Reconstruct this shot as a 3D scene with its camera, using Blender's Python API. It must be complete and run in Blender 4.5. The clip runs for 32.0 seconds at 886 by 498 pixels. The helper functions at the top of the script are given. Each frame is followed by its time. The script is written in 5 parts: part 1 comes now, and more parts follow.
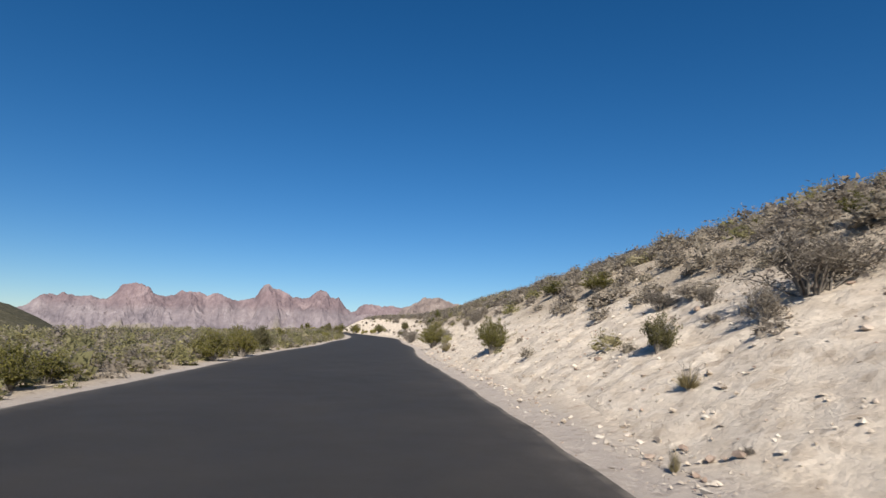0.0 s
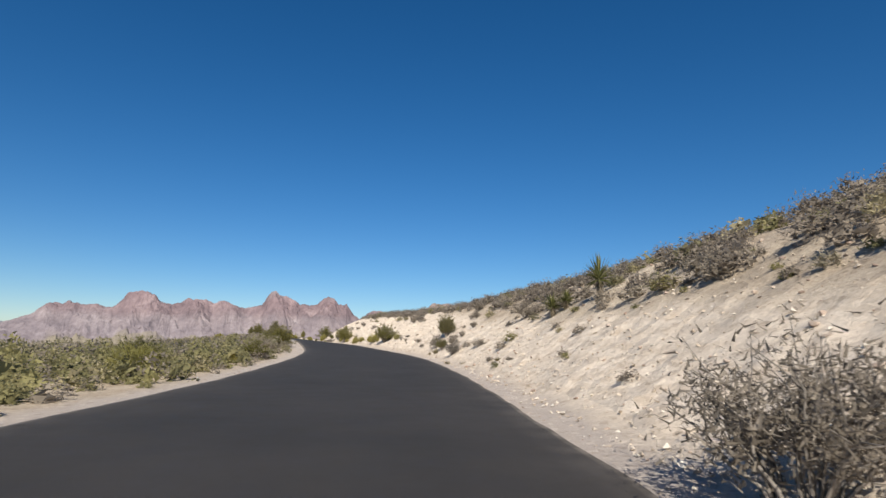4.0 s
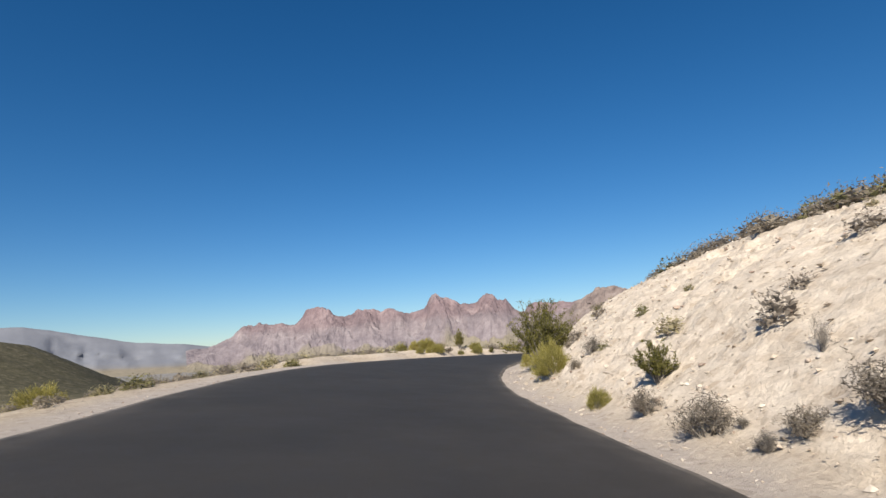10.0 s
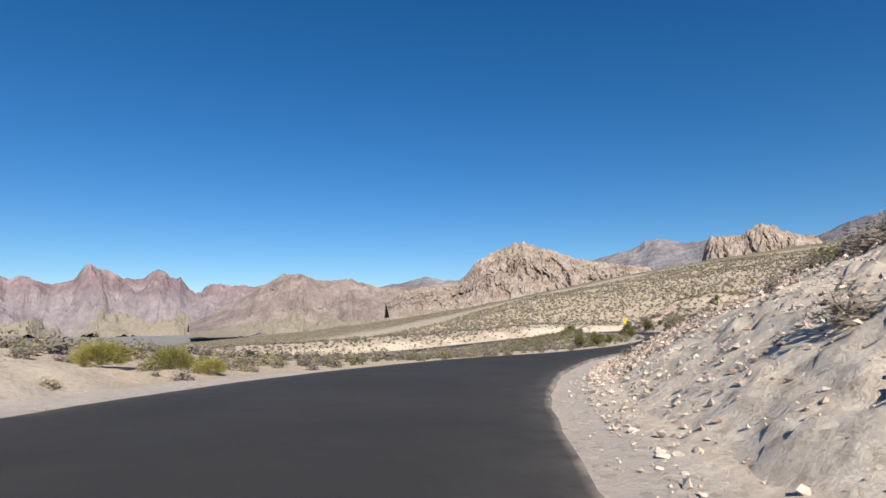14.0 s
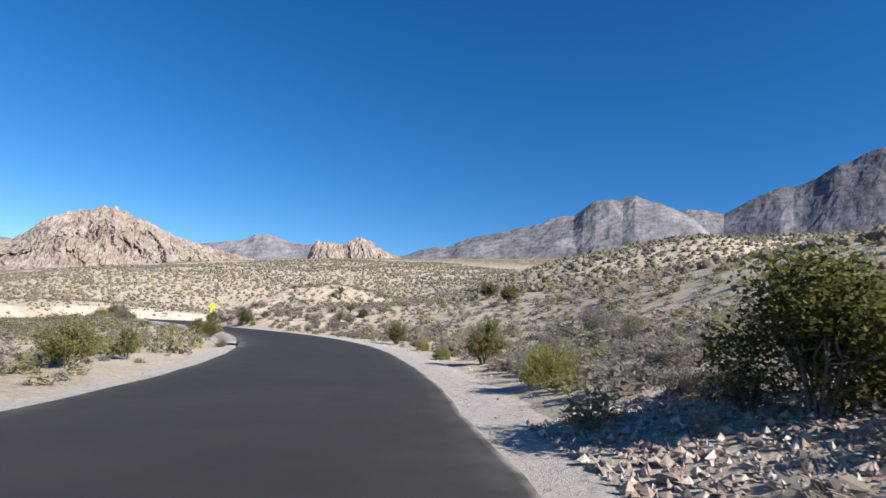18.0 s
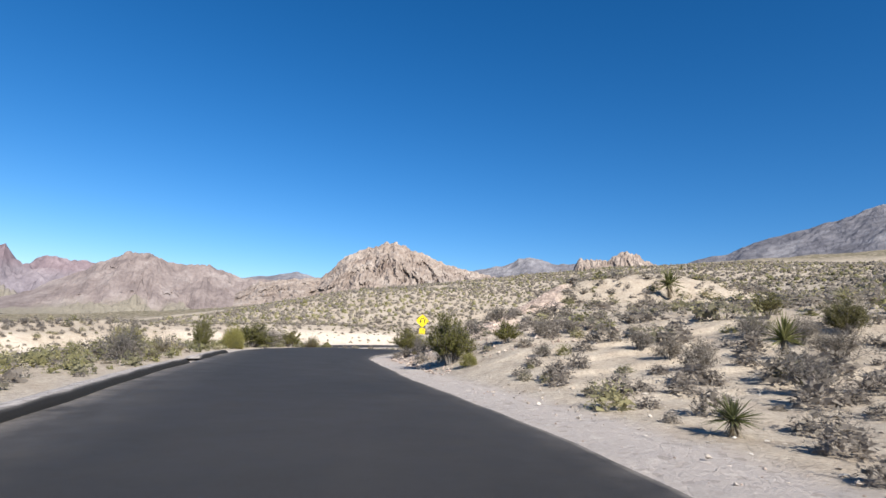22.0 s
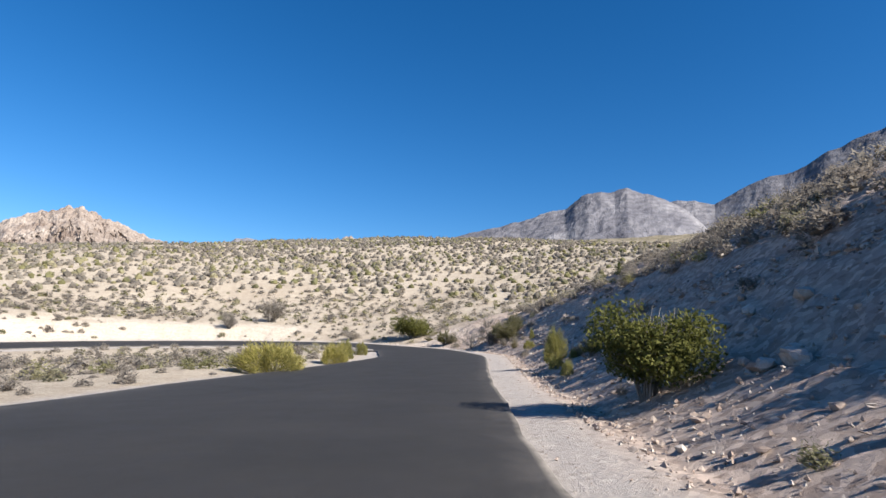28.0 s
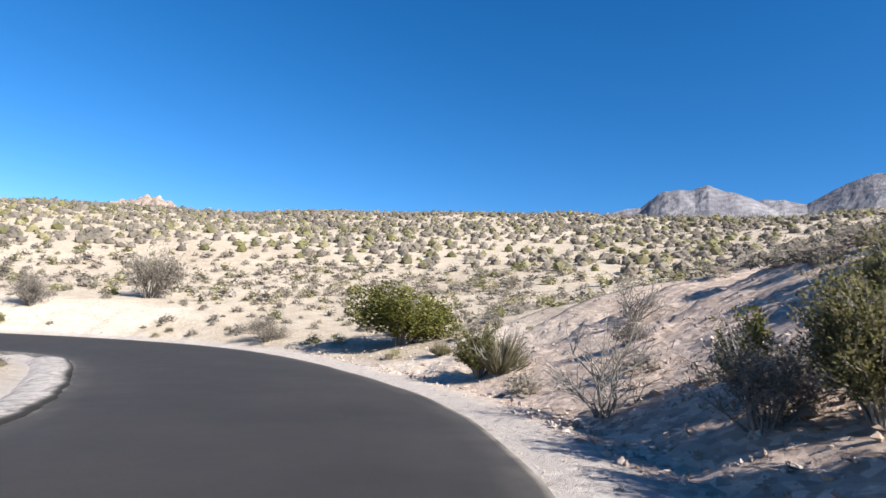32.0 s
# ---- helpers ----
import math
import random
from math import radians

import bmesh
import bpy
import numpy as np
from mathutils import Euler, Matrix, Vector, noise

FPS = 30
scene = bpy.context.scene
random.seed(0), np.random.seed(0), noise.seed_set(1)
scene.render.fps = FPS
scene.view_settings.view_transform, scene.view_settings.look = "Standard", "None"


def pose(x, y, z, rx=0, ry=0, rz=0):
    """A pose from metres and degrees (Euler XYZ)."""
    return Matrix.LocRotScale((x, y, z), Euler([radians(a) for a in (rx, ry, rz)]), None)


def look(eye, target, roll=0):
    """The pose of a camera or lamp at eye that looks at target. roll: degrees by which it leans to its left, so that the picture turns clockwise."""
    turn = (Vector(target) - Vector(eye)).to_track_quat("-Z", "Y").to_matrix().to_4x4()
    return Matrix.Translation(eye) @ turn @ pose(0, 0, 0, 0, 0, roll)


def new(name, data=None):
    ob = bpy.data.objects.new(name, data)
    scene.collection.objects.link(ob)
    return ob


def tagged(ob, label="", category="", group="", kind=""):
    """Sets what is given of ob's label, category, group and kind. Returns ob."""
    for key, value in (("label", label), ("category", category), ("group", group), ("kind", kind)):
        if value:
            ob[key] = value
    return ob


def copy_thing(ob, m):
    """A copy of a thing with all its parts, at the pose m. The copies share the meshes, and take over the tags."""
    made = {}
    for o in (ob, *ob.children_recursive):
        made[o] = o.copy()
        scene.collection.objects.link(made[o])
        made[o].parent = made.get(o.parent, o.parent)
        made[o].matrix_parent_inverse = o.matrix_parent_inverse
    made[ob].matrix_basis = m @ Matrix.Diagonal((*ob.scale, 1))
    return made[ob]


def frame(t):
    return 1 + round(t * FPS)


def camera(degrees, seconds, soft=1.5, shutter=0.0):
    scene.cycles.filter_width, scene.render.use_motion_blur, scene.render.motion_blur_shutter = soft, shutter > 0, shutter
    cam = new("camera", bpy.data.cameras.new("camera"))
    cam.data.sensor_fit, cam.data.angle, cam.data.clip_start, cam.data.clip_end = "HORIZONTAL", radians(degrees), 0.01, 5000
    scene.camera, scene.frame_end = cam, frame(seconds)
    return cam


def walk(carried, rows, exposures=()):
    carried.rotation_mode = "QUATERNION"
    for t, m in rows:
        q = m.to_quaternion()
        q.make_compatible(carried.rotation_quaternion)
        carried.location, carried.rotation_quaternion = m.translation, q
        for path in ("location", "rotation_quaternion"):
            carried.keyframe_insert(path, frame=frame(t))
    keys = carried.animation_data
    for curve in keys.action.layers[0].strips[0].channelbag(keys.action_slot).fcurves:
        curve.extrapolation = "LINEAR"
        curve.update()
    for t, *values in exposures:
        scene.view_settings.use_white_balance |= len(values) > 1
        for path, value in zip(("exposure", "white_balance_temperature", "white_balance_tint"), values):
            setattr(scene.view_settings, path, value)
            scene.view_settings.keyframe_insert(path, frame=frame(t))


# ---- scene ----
cam = camera(75.1, 32.0, soft=1.5, shutter=0.05)


def aim(x, y, z, az, up, roll):
    """A camera's pose: azimuth clockwise from +y, elevation and roll in degrees."""
    a, e = radians(az), radians(up)
    d = Vector((math.sin(a) * math.cos(e), math.cos(a) * math.cos(e), math.sin(e)))
    return look((x, y, z), Vector((x, y, z)) + d * 2, roll)


PATH = [
    (0, 2.600, 0.000, 0.000, 0.07, 9.31, 1.98),
    (0.5, 1.774, 8.295, 0.148, -1.01, 9.41, 1.73),
    (1, 0.850, 16.509, 0.293, -2.07, 9.53, 1.62),
    (1.5, -0.095, 24.652, 0.435, -2.30, 9.63, 1.99),
    (2, -0.966, 32.734, 0.574, -1.96, 9.79, 2.02),
    (2.5, -1.811, 40.757, 0.714, -1.41, 9.90, 1.93),
    (3, -2.500, 48.771, 0.859, -1.15, 9.95, 1.63),
    (3.5, -3.140, 56.715, 1.009, -0.90, 9.95, 1.50),
    (4, -3.780, 64.619, 1.164, -0.74, 9.93, 1.66),
    (4.5, -4.436, 72.419, 1.326, -0.70, 9.90, 2.00),
    (5, -5.542, 80.063, 1.496, -1.48, 9.87, 2.15),
    (5.5, -6.704, 87.591, 1.675, -2.79, 9.78, 1.98),
    (6, -7.956, 94.996, 1.861, -4.22, 9.71, 1.48),
    (6.5, -9.343, 102.251, 2.055, -5.84, 9.60, 0.53),
    (7, -10.911, 109.326, 2.259, -7.71, 9.63, 0.03),
    (7.5, -12.674, 116.209, 2.472, -9.74, 9.74, -0.51),
    (8, -14.640, 122.891, 2.692, -11.91, 9.71, -1.00),
    (8.5, -16.766, 129.306, 2.898, -13.87, 9.73, -1.86),
    (9, -18.975, 135.403, 3.067, -15.34, 9.73, -2.59),
    (9.5, -21.184, 141.209, 3.202, -16.06, 9.73, -3.12),
    (10, -23.303, 146.756, 3.305, -15.87, 9.50, -3.61),
    (10.5, -25.257, 152.195, 3.384, -14.57, 9.10, -4.31),
    (11, -26.968, 157.668, 3.443, -12.21, 8.66, -5.00),
    (11.5, -28.354, 163.186, 3.482, -9.12, 8.30, -5.29),
    (12, -29.356, 168.740, 3.503, -5.48, 8.00, -4.99),
    (12.5, -29.951, 174.289, 3.509, -1.47, 7.73, -4.05),
    (13, -30.108, 179.788, 3.506, 3.20, 7.42, -3.01),
    (13.5, -29.791, 185.199, 3.493, 8.27, 7.30, -1.68),
    (14, -28.933, 190.470, 3.470, 14.56, 7.14, -0.67),
    (14.5, -27.536, 195.576, 3.434, 20.65, 7.00, 0.11),
    (15, -25.671, 200.516, 3.378, 26.04, 6.92, 0.84),
    (15.5, -23.388, 205.262, 3.302, 31.22, 6.95, 1.66),
    (16, -20.654, 209.747, 3.208, 37.62, 7.12, 2.57),
    (16.5, -17.448, 213.971, 3.108, 43.38, 7.21, 3.17),
    (17, -13.823, 217.995, 3.018, 47.73, 7.38, 3.98),
    (17.5, -9.876, 221.867, 2.937, 50.90, 7.66, 4.50),
    (18, -5.715, 225.676, 2.867, 52.27, 8.02, 5.38),
    (18.5, -1.444, 229.588, 2.812, 51.70, 8.22, 5.87),
    (19, 2.863, 233.735, 2.779, 50.16, 8.36, 5.83),
    (19.5, 7.133, 238.184, 2.769, 47.85, 8.47, 5.51),
    (20, 11.273, 243.004, 2.783, 44.59, 8.49, 5.10),
    (20.5, 15.055, 248.085, 2.798, 40.40, 8.40, 4.81),
    (21, 18.301, 253.257, 2.790, 35.71, 8.37, 4.89),
    (21.5, 20.998, 258.481, 2.760, 30.93, 8.14, 4.72),
    (22, 23.171, 263.697, 2.712, 26.38, 7.92, 4.05),
    (22.5, 24.872, 268.855, 2.648, 22.56, 7.75, 3.39),
    (23, 26.208, 273.902, 2.572, 20.19, 7.60, 3.27),
    (23.5, 27.333, 278.784, 2.486, 19.45, 7.53, 2.91),
    (24, 28.386, 283.467, 2.390, 20.23, 7.50, 2.90),
    (24.5, 29.560, 288.001, 2.294, 22.59, 7.53, 2.60),
    (25, 30.992, 292.436, 2.207, 25.59, 7.60, 1.95),
    (25.5, 32.725, 296.740, 2.128, 29.23, 7.71, 1.49),
    (26, 34.792, 300.868, 2.058, 33.50, 7.82, 1.47),
    (26.5, 37.197, 304.714, 1.993, 38.36, 7.91, 1.88),
    (27, 39.908, 308.173, 1.932, 43.74, 7.96, 2.51),
    (27.5, 42.884, 311.214, 1.873, 49.13, 8.09, 3.35),
    (28, 46.053, 313.838, 1.818, 54.07, 8.21, 3.46),
    (28.5, 49.431, 316.219, 1.774, 57.98, 8.29, 3.82),
    (29, 53.057, 318.541, 1.748, 60.67, 8.50, 4.23),
    (29.5, 56.880, 320.879, 1.744, 61.93, 8.56, 4.75),
    (30, 60.853, 323.307, 1.762, 62.17, 8.58, 5.23),
    (30.5, 64.919, 325.841, 1.793, 60.86, 8.41, 5.68),
    (31, 69.007, 328.522, 1.826, 57.82, 8.24, 5.99),
    (31.5, 73.021, 331.480, 1.859, 52.93, 7.87, 5.95),
    (32, 76.877, 334.792, 1.895, 47.30, 7.44, 5.57),
]
walk(cam, [(row[0], aim(*row[1:])) for row in PATH], [(0.0, 0.62, 6700, 10), (9.0, 0.70, 6850, 10), (13.5, 0.78, 6700, 10), (16.0, 0.92, 6400, 10), (20.0, 1.10, 6100, 10), (24.0, 0.89, 6300, 10), (28.0, 1.16, 6250, 10), (30.0, 1.44, 6450, 10), (32.0, 1.40, 6250, 10)])

# ---- light ----
SUN_AZ, SUN_EL = 177.0, 36.0
world = bpy.data.worlds.new("sky")
scene.world = world
world.use_nodes = True
wt = world.node_tree
sky = wt.nodes.new("ShaderNodeTexSky")
sky.sky_type, sky.sun_disc = "NISHITA", False
sky.sun_elevation, sky.sun_rotation = radians(SUN_EL), radians(SUN_AZ)
sky.air_density, sky.dust_density, sky.ozone_density, sky.altitude = 1.0, 0.5, 5.0, 1200
wt.nodes["Background"].inputs["Strength"].default_value = 0.062
vivid = wt.nodes.new("ShaderNodeHueSaturation")
vivid.inputs["Saturation"].default_value = 1.27
vivid.inputs["Hue"].default_value = 0.501
wt.links.new(sky.outputs["Color"], vivid.inputs["Color"])
wt.links.new(vivid.outputs["Color"], wt.nodes["Background"].inputs["Color"])
sun_data = bpy.data.lights.new("sun", "SUN")
sun_data.energy, sun_data.angle, sun_data.color = 5.0, radians(0.5), (1.0, 0.935, 0.83)
sun = new("sun", sun_data)
sa, se = radians(SUN_AZ), radians(SUN_EL)
sun.matrix_world = look((math.sin(sa) * math.cos(se) * 90, math.cos(sa) * math.cos(se) * 90, math.sin(se) * 90), (0, 0, 0))


# ---- materials ----
def shader(name, rough=0.9, spec=0.25):
    m = bpy.data.materials.new(name)
    m.use_nodes = True
    nt = m.node_tree
    b = nt.nodes["Principled BSDF"]
    b.inputs["Roughness"].default_value = rough
    b.inputs["Specular IOR Level"].default_value = spec
    return m, nt, b


def paint(nt, b, colour):
    """Gives a surface its colour, scaled evenly to 0.78 of its value."""
    nt.links.new(mix(nt, 1.0, colour, (0.78, 0.78, 0.78), "MULTIPLY"), b.inputs["Base Color"])


def tex_noise(nt, scale, detail=4.0, rough=0.55, where=None):
    n = nt.nodes.new("ShaderNodeTexNoise")
    n.inputs["Scale"].default_value, n.inputs["Detail"].default_value, n.inputs["Roughness"].default_value = scale, detail, rough
    if where is None:
        where = nt.nodes.new("ShaderNodeTexCoord").outputs["Object"]
    nt.links.new(where, n.inputs["Vector"])
    return n.outputs["Fac"]


def ramp(nt, fac, stops):
    r = nt.nodes.new("ShaderNodeValToRGB")
    els = r.color_ramp.elements
    while len(els) < len(stops):
        els.new(0.5)
    for e, (p, c) in zip(els, stops):
        e.position, e.color = p, (*c, 1)
    nt.links.new(fac, r.inputs["Fac"])
    return r.outputs["Color"]


def mix(nt, fac, a, b, kind="MIX"):
    n = nt.nodes.new("ShaderNodeMix")
    n.data_type, n.blend_type = "RGBA", kind
    for socket, v in ((n.inputs[0], fac), (n.inputs[6], a), (n.inputs[7], b)):
        if isinstance(v, (int, float)):
            socket.default_value = v
        elif isinstance(v, tuple):
            socket.default_value = (*v, 1)
        else:
            nt.links.new(v, socket)
    return n.outputs[2]


def bump(nt, b, height, strength, dist):
    n = nt.nodes.new("ShaderNodeBump")
    n.inputs["Strength"].default_value, n.inputs["Distance"].default_value = strength, dist
    nt.links.new(height, n.inputs["Height"])
    nt.links.new(n.outputs["Normal"], b.inputs["Normal"])


def thin_leaf(nt, b, colour, share=0.4):
    """Lets part of the light through a leaf, as thin foliage does."""
    t = nt.nodes.new("ShaderNodeBsdfTranslucent")
    m = nt.nodes.new("ShaderNodeMixShader")
    m.inputs[0].default_value = share
    nt.links.new(colour, t.inputs["Color"])
    nt.links.new(b.outputs[0], m.inputs[1])
    nt.links.new(t.outputs[0], m.inputs[2])
    nt.links.new(m.outputs[0], nt.nodes["Material Output"].inputs["Surface"])


def position(nt):
    return nt.nodes.new("ShaderNodeNewGeometry").outputs["Position"]


def cells(nt, scale, out="Color", where=None, feature="F1"):
    n = nt.nodes.new("ShaderNodeTexVoronoi")
    n.feature = feature
    n.inputs["Scale"].default_value = scale
    nt.links.new(where or position(nt), n.inputs["Vector"])
    return n.outputs[out]


def attribute(nt, name):
    n = nt.nodes.new("ShaderNodeAttribute")
    n.attribute_name = name
    return n.outputs["Fac"]


def ground_material():
    m, nt, b = shader("desert_soil", 0.95, 0.1)
    p = position(nt)
    big = ramp(nt, tex_noise(nt, 0.07, 5, 0.6, p), [(0.3, (0.40, 0.325, 0.245)), (0.55, (0.52, 0.44, 0.345)), (0.75, (0.61, 0.53, 0.43))])
    mid = ramp(nt, tex_noise(nt, 1.1, 6, 0.65, p), [(0.3, (0.40, 0.32, 0.245)), (0.6, (0.61, 0.525, 0.42))])
    soil = mix(nt, 0.5, big, mid)
    grit = ramp(nt, tex_noise(nt, 14, 5, 0.7, p), [(0.34, (0.42, 0.40, 0.38)), (0.55, (1, 1, 1))])
    soil = mix(nt, 0.55, soil, grit, "MULTIPLY")
    gravel = ramp(nt, cells(nt, 22, "Distance", p), [(0.1, (0.55, 0.488, 0.44)), (0.7, (0.43, 0.378, 0.34))])
    gravel = mix(nt, tex_noise(nt, 2.5, 4, 0.6, p), gravel, (0.50, 0.443, 0.40))
    soil = mix(nt, attribute(nt, "gravel"), soil, gravel)
    pale = mix(nt, tex_noise(nt, 0.9, 6, 0.7, p), (0.83, 0.745, 0.64), (0.70, 0.60, 0.50))
    strata = nt.nodes.new("ShaderNodeTexWave")
    strata.bands_direction = "Z"
    strata.inputs["Scale"].default_value, strata.inputs["Distortion"].default_value, strata.inputs["Detail"].default_value = 0.9, 9.0, 4.0
    nt.links.new(p, strata.inputs["Vector"])
    pale = mix(nt, 0.22, pale, ramp(nt, strata.outputs["Fac"], [(0.2, (0.62, 0.55, 0.48)), (0.6, (1, 1, 1))]), "MULTIPLY")
    pale = mix(nt, 0.3, pale, grit, "MULTIPLY")
    crumb = nt.nodes.new("ShaderNodeSeparateColor")
    nt.links.new(cells(nt, 4.5, "Color", p), crumb.inputs["Color"])
    pale = mix(nt, tex_noise(nt, 0.8, 3, 0.6, p), pale, mix(nt, 1.0, pale, ramp(nt, crumb.outputs["Blue"], [(0.0, (0.72, 0.66, 0.60)), (0.2, (0.97, 0.96, 0.95)), (1.0, (1.12, 1.12, 1.12))]), "MULTIPLY"))
    soil = mix(nt, attribute(nt, "cut"), soil, pale)
    rocky = mix(nt, tex_noise(nt, 1.6, 6, 0.7, p), (0.44, 0.335, 0.275), (0.61, 0.495, 0.415))
    shard = nt.nodes.new("ShaderNodeSeparateColor")
    nt.links.new(cells(nt, 7.0, "Color", p), shard.inputs["Color"])
    rocky = mix(nt, 0.8, rocky, ramp(nt, shard.outputs["Green"], [(0.0, (0.62, 0.58, 0.56)), (0.6, (1, 1, 1)), (1.0, (1.45, 1.42, 1.38))]), "MULTIPLY")
    soil = mix(nt, attribute(nt, "rubble"), soil, rocky)
    # beyond the scattered shrubs the scrub cover becomes a speckle of plant colours
    scrub = ramp(nt, tex_noise(nt, 0.35, 5, 0.8, p), [(0.42, (0.115, 0.105, 0.065)), (0.52, (0.25, 0.21, 0.14)), (0.62, (0.46, 0.38, 0.28))])
    soil = mix(nt, attribute(nt, "scrub"), soil, scrub)
    heath = ramp(nt, tex_noise(nt, 0.5, 5, 0.8, p), [(0.35, (0.05, 0.05, 0.032)), (0.55, (0.095, 0.088, 0.06)), (0.7, (0.18, 0.16, 0.115))])
    soil = mix(nt, attribute(nt, "heath"), soil, heath)
    # chips of paler and darker stone in the bare soil
    chip = cells(nt, 9.0, "Color", p)
    sep = nt.nodes.new("ShaderNodeSeparateColor")
    nt.links.new(chip, sep.inputs["Color"])
    soil = mix(nt, 0.6, soil, ramp(nt, sep.outputs["Red"], [(0.0, (0.62, 0.6, 0.58)), (0.12, (1, 1, 1)), (0.85, (1, 1, 1)), (1.0, (1.3, 1.3, 1.28))]), "MULTIPLY")
    floor = mix(nt, tex_noise(nt, 0.006, 5, 0.6, p), (0.20, 0.195, 0.19), (0.33, 0.32, 0.31))
    soil = mix(nt, attribute(nt, "valley"), soil, floor)
    paint(nt, b, soil)
    chips = cells(nt, 6.0, "Distance", p)
    h = mix(nt, 0.5, mix(nt, 0.35, tex_noise(nt, 2.3, 9, 0.8, p), chips), tex_noise(nt, 13, 6, 0.8, p))
    bump(nt, b, h, 0.7, 0.11)
    return m


def asphalt_material():
    m, nt, b = shader("asphalt", 0.8, 0.27)
    p = position(nt)
    fine = ramp(nt, tex_noise(nt, 60, 3, 0.7, p), [(0.3, (0.024, 0.022, 0.0208)), (0.7, (0.053, 0.0488, 0.0458))])
    big = ramp(nt, tex_noise(nt, 0.35, 5, 0.6, p), [(0.3, (0.78, 0.78, 0.78)), (0.7, (1.08, 1.06, 1.05))])
    c = mix(nt, 1.0, fine, big, "MULTIPLY")
    patchy = mix(nt, 1.0, attribute(nt, "dust"), ramp(nt, tex_noise(nt, 1.3, 6, 0.75, p), [(0.35, (0.15,) * 3), (0.65, (1.3,) * 3)]), "MULTIPLY")
    dusty = mix(nt, patchy, c, (0.30, 0.265, 0.235))
    paint(nt, b, dusty)
    nt.links.new(ramp(nt, tex_noise(nt, 1.5, 4, 0.6, p), [(0.3, (0.72,) * 3), (0.7, (0.82,) * 3)]), b.inputs["Roughness"])
    bump(nt, b, tex_noise(nt, 90, 3, 0.7, p), 0.5, 0.012)
    return m


def rock_wall(name, low, mid, high, band=0.0, scale=0.02, streak=0.5, squash=0.22, relief=0.8, beds=None):
    """Bare mountain rock with vertical streaks, crack shadows and, where given, level beds."""
    m, nt, b = shader(name, 0.95, 0.1)
    p = position(nt)
    sq = nt.nodes.new("ShaderNodeMapping")
    sq.inputs["Scale"].default_value = (1, 1, squash)
    nt.links.new(p, sq.inputs["Vector"])
    c = ramp(nt, tex_noise(nt, scale, 8, 0.68, sq.outputs["Vector"]), [(0.32, low), (0.5, mid), (0.68, high)])
    fine = ramp(nt, tex_noise(nt, scale * 7, 6, 0.75, sq.outputs["Vector"]), [(0.35, (0.5, 0.47, 0.46)), (0.6, (1.0, 1.0, 1.0))])
    c = mix(nt, streak, c, fine, "MULTIPLY")
    if band:
        w = nt.nodes.new("ShaderNodeTexWave")
        w.bands_direction = "Z"
        w.inputs["Scale"].default_value, w.inputs["Distortion"].default_value, w.inputs["Detail"].default_value = band, 16.0, 5.0
        w.inputs["Detail Scale"].default_value = 0.4
        tilt = nt.nodes.new("ShaderNodeMapping")
        tilt.inputs["Rotation"].default_value = (0.16, 0.22, 0)
        nt.links.new(p, tilt.inputs["Vector"])
        nt.links.new(tilt.outputs["Vector"], w.inputs["Vector"])
        c = mix(nt, 0.34, c, ramp(nt, w.outputs["Fac"], [(0.25, (0.62, 0.6, 0.58)), (0.6, (1.1, 1.08, 1.05))]), "MULTIPLY")
    if beds:
        sep = nt.nodes.new("ShaderNodeSeparateXYZ")
        nt.links.new(p, sep.inputs[0])
        level = nt.nodes.new("ShaderNodeMapRange")
        level.inputs["From Min"].default_value, level.inputs["From Max"].default_value = beds[0], beds[1]
        nt.links.new(sep.outputs["Z"], level.inputs["Value"])
        wavy = mix(nt, 0.35, level.outputs[0], tex_noise(nt, scale * 0.35, 4, 0.6, p))
        c = mix(nt, 0.75, c, ramp(nt, wavy, [(0.25, (1.08, 1.04, 1.02)), (0.42, (1.25, 1.18, 1.12)), (0.52, (1.02, 0.84, 0.80)), (0.72, (1.10, 0.86, 0.82)), (0.85, (1.15, 1.06, 1.0))]), "MULTIPLY")
    scrubby = mix(nt, attribute(nt, "scree"), c, mix(nt, tex_noise(nt, scale * 10, 6, 0.8, p), (0.13, 0.12, 0.09), (0.40, 0.35, 0.28)))
    paint(nt, b, scrubby)
    bump(nt, b, tex_noise(nt, scale * 4, 8, 0.7, sq.outputs["Vector"]), relief, 0.35 / scale * 0.2)
    return m


M_GROUND = ground_material()
M_ASPHALT = asphalt_material()

# ---- the plan: road ----
ROAD_END = [(77.2, 337.9, 0.36, 3.5), (81.5, 342.5, 0.32, 3.0), (84.2, 348.4, 0.22, 2.5), (85.2, 354.9, 0.05, 3.0), (83.4, 361.4, -0.3, 3.0), (78.5, 366.9, -0.7, 2.0),
            (70.0, 369.9, -1.1, 1.0), (59.0, 368.4, -1.5, 0.0), (41.0, 356.9, -2.0, 0.0), (17.0, 335.9, -2.6, 0.0), (-9.0, 315.9, -3.2, 0.0), (-49.0, 299.9, -4.0, 0.0), (-113.0, 287.9, -6.0, 0.0)]
ROAD_X = [3.83, 0.86, -0.78, -2.64, -3.67, -5.58, -6.8, -9.15, -13.45, -18.79, -25.21, -31.02, -32.66, -28.57, -19.45, -6.72, 5.84, 16.44, 23.62, 27.7, 32.78, 42.99, 57.41, 71.66]
ROAD_Y = [-30.03, -0.17, 16.32, 33.37, 50.48, 67.6, 84.41, 101.42, 117.5, 134.09, 149.76, 166.14, 183.19, 200.48, 215.63, 227.63, 239.36, 252.26, 266.98, 283.63, 299.81, 314.31, 324.48, 333.19]
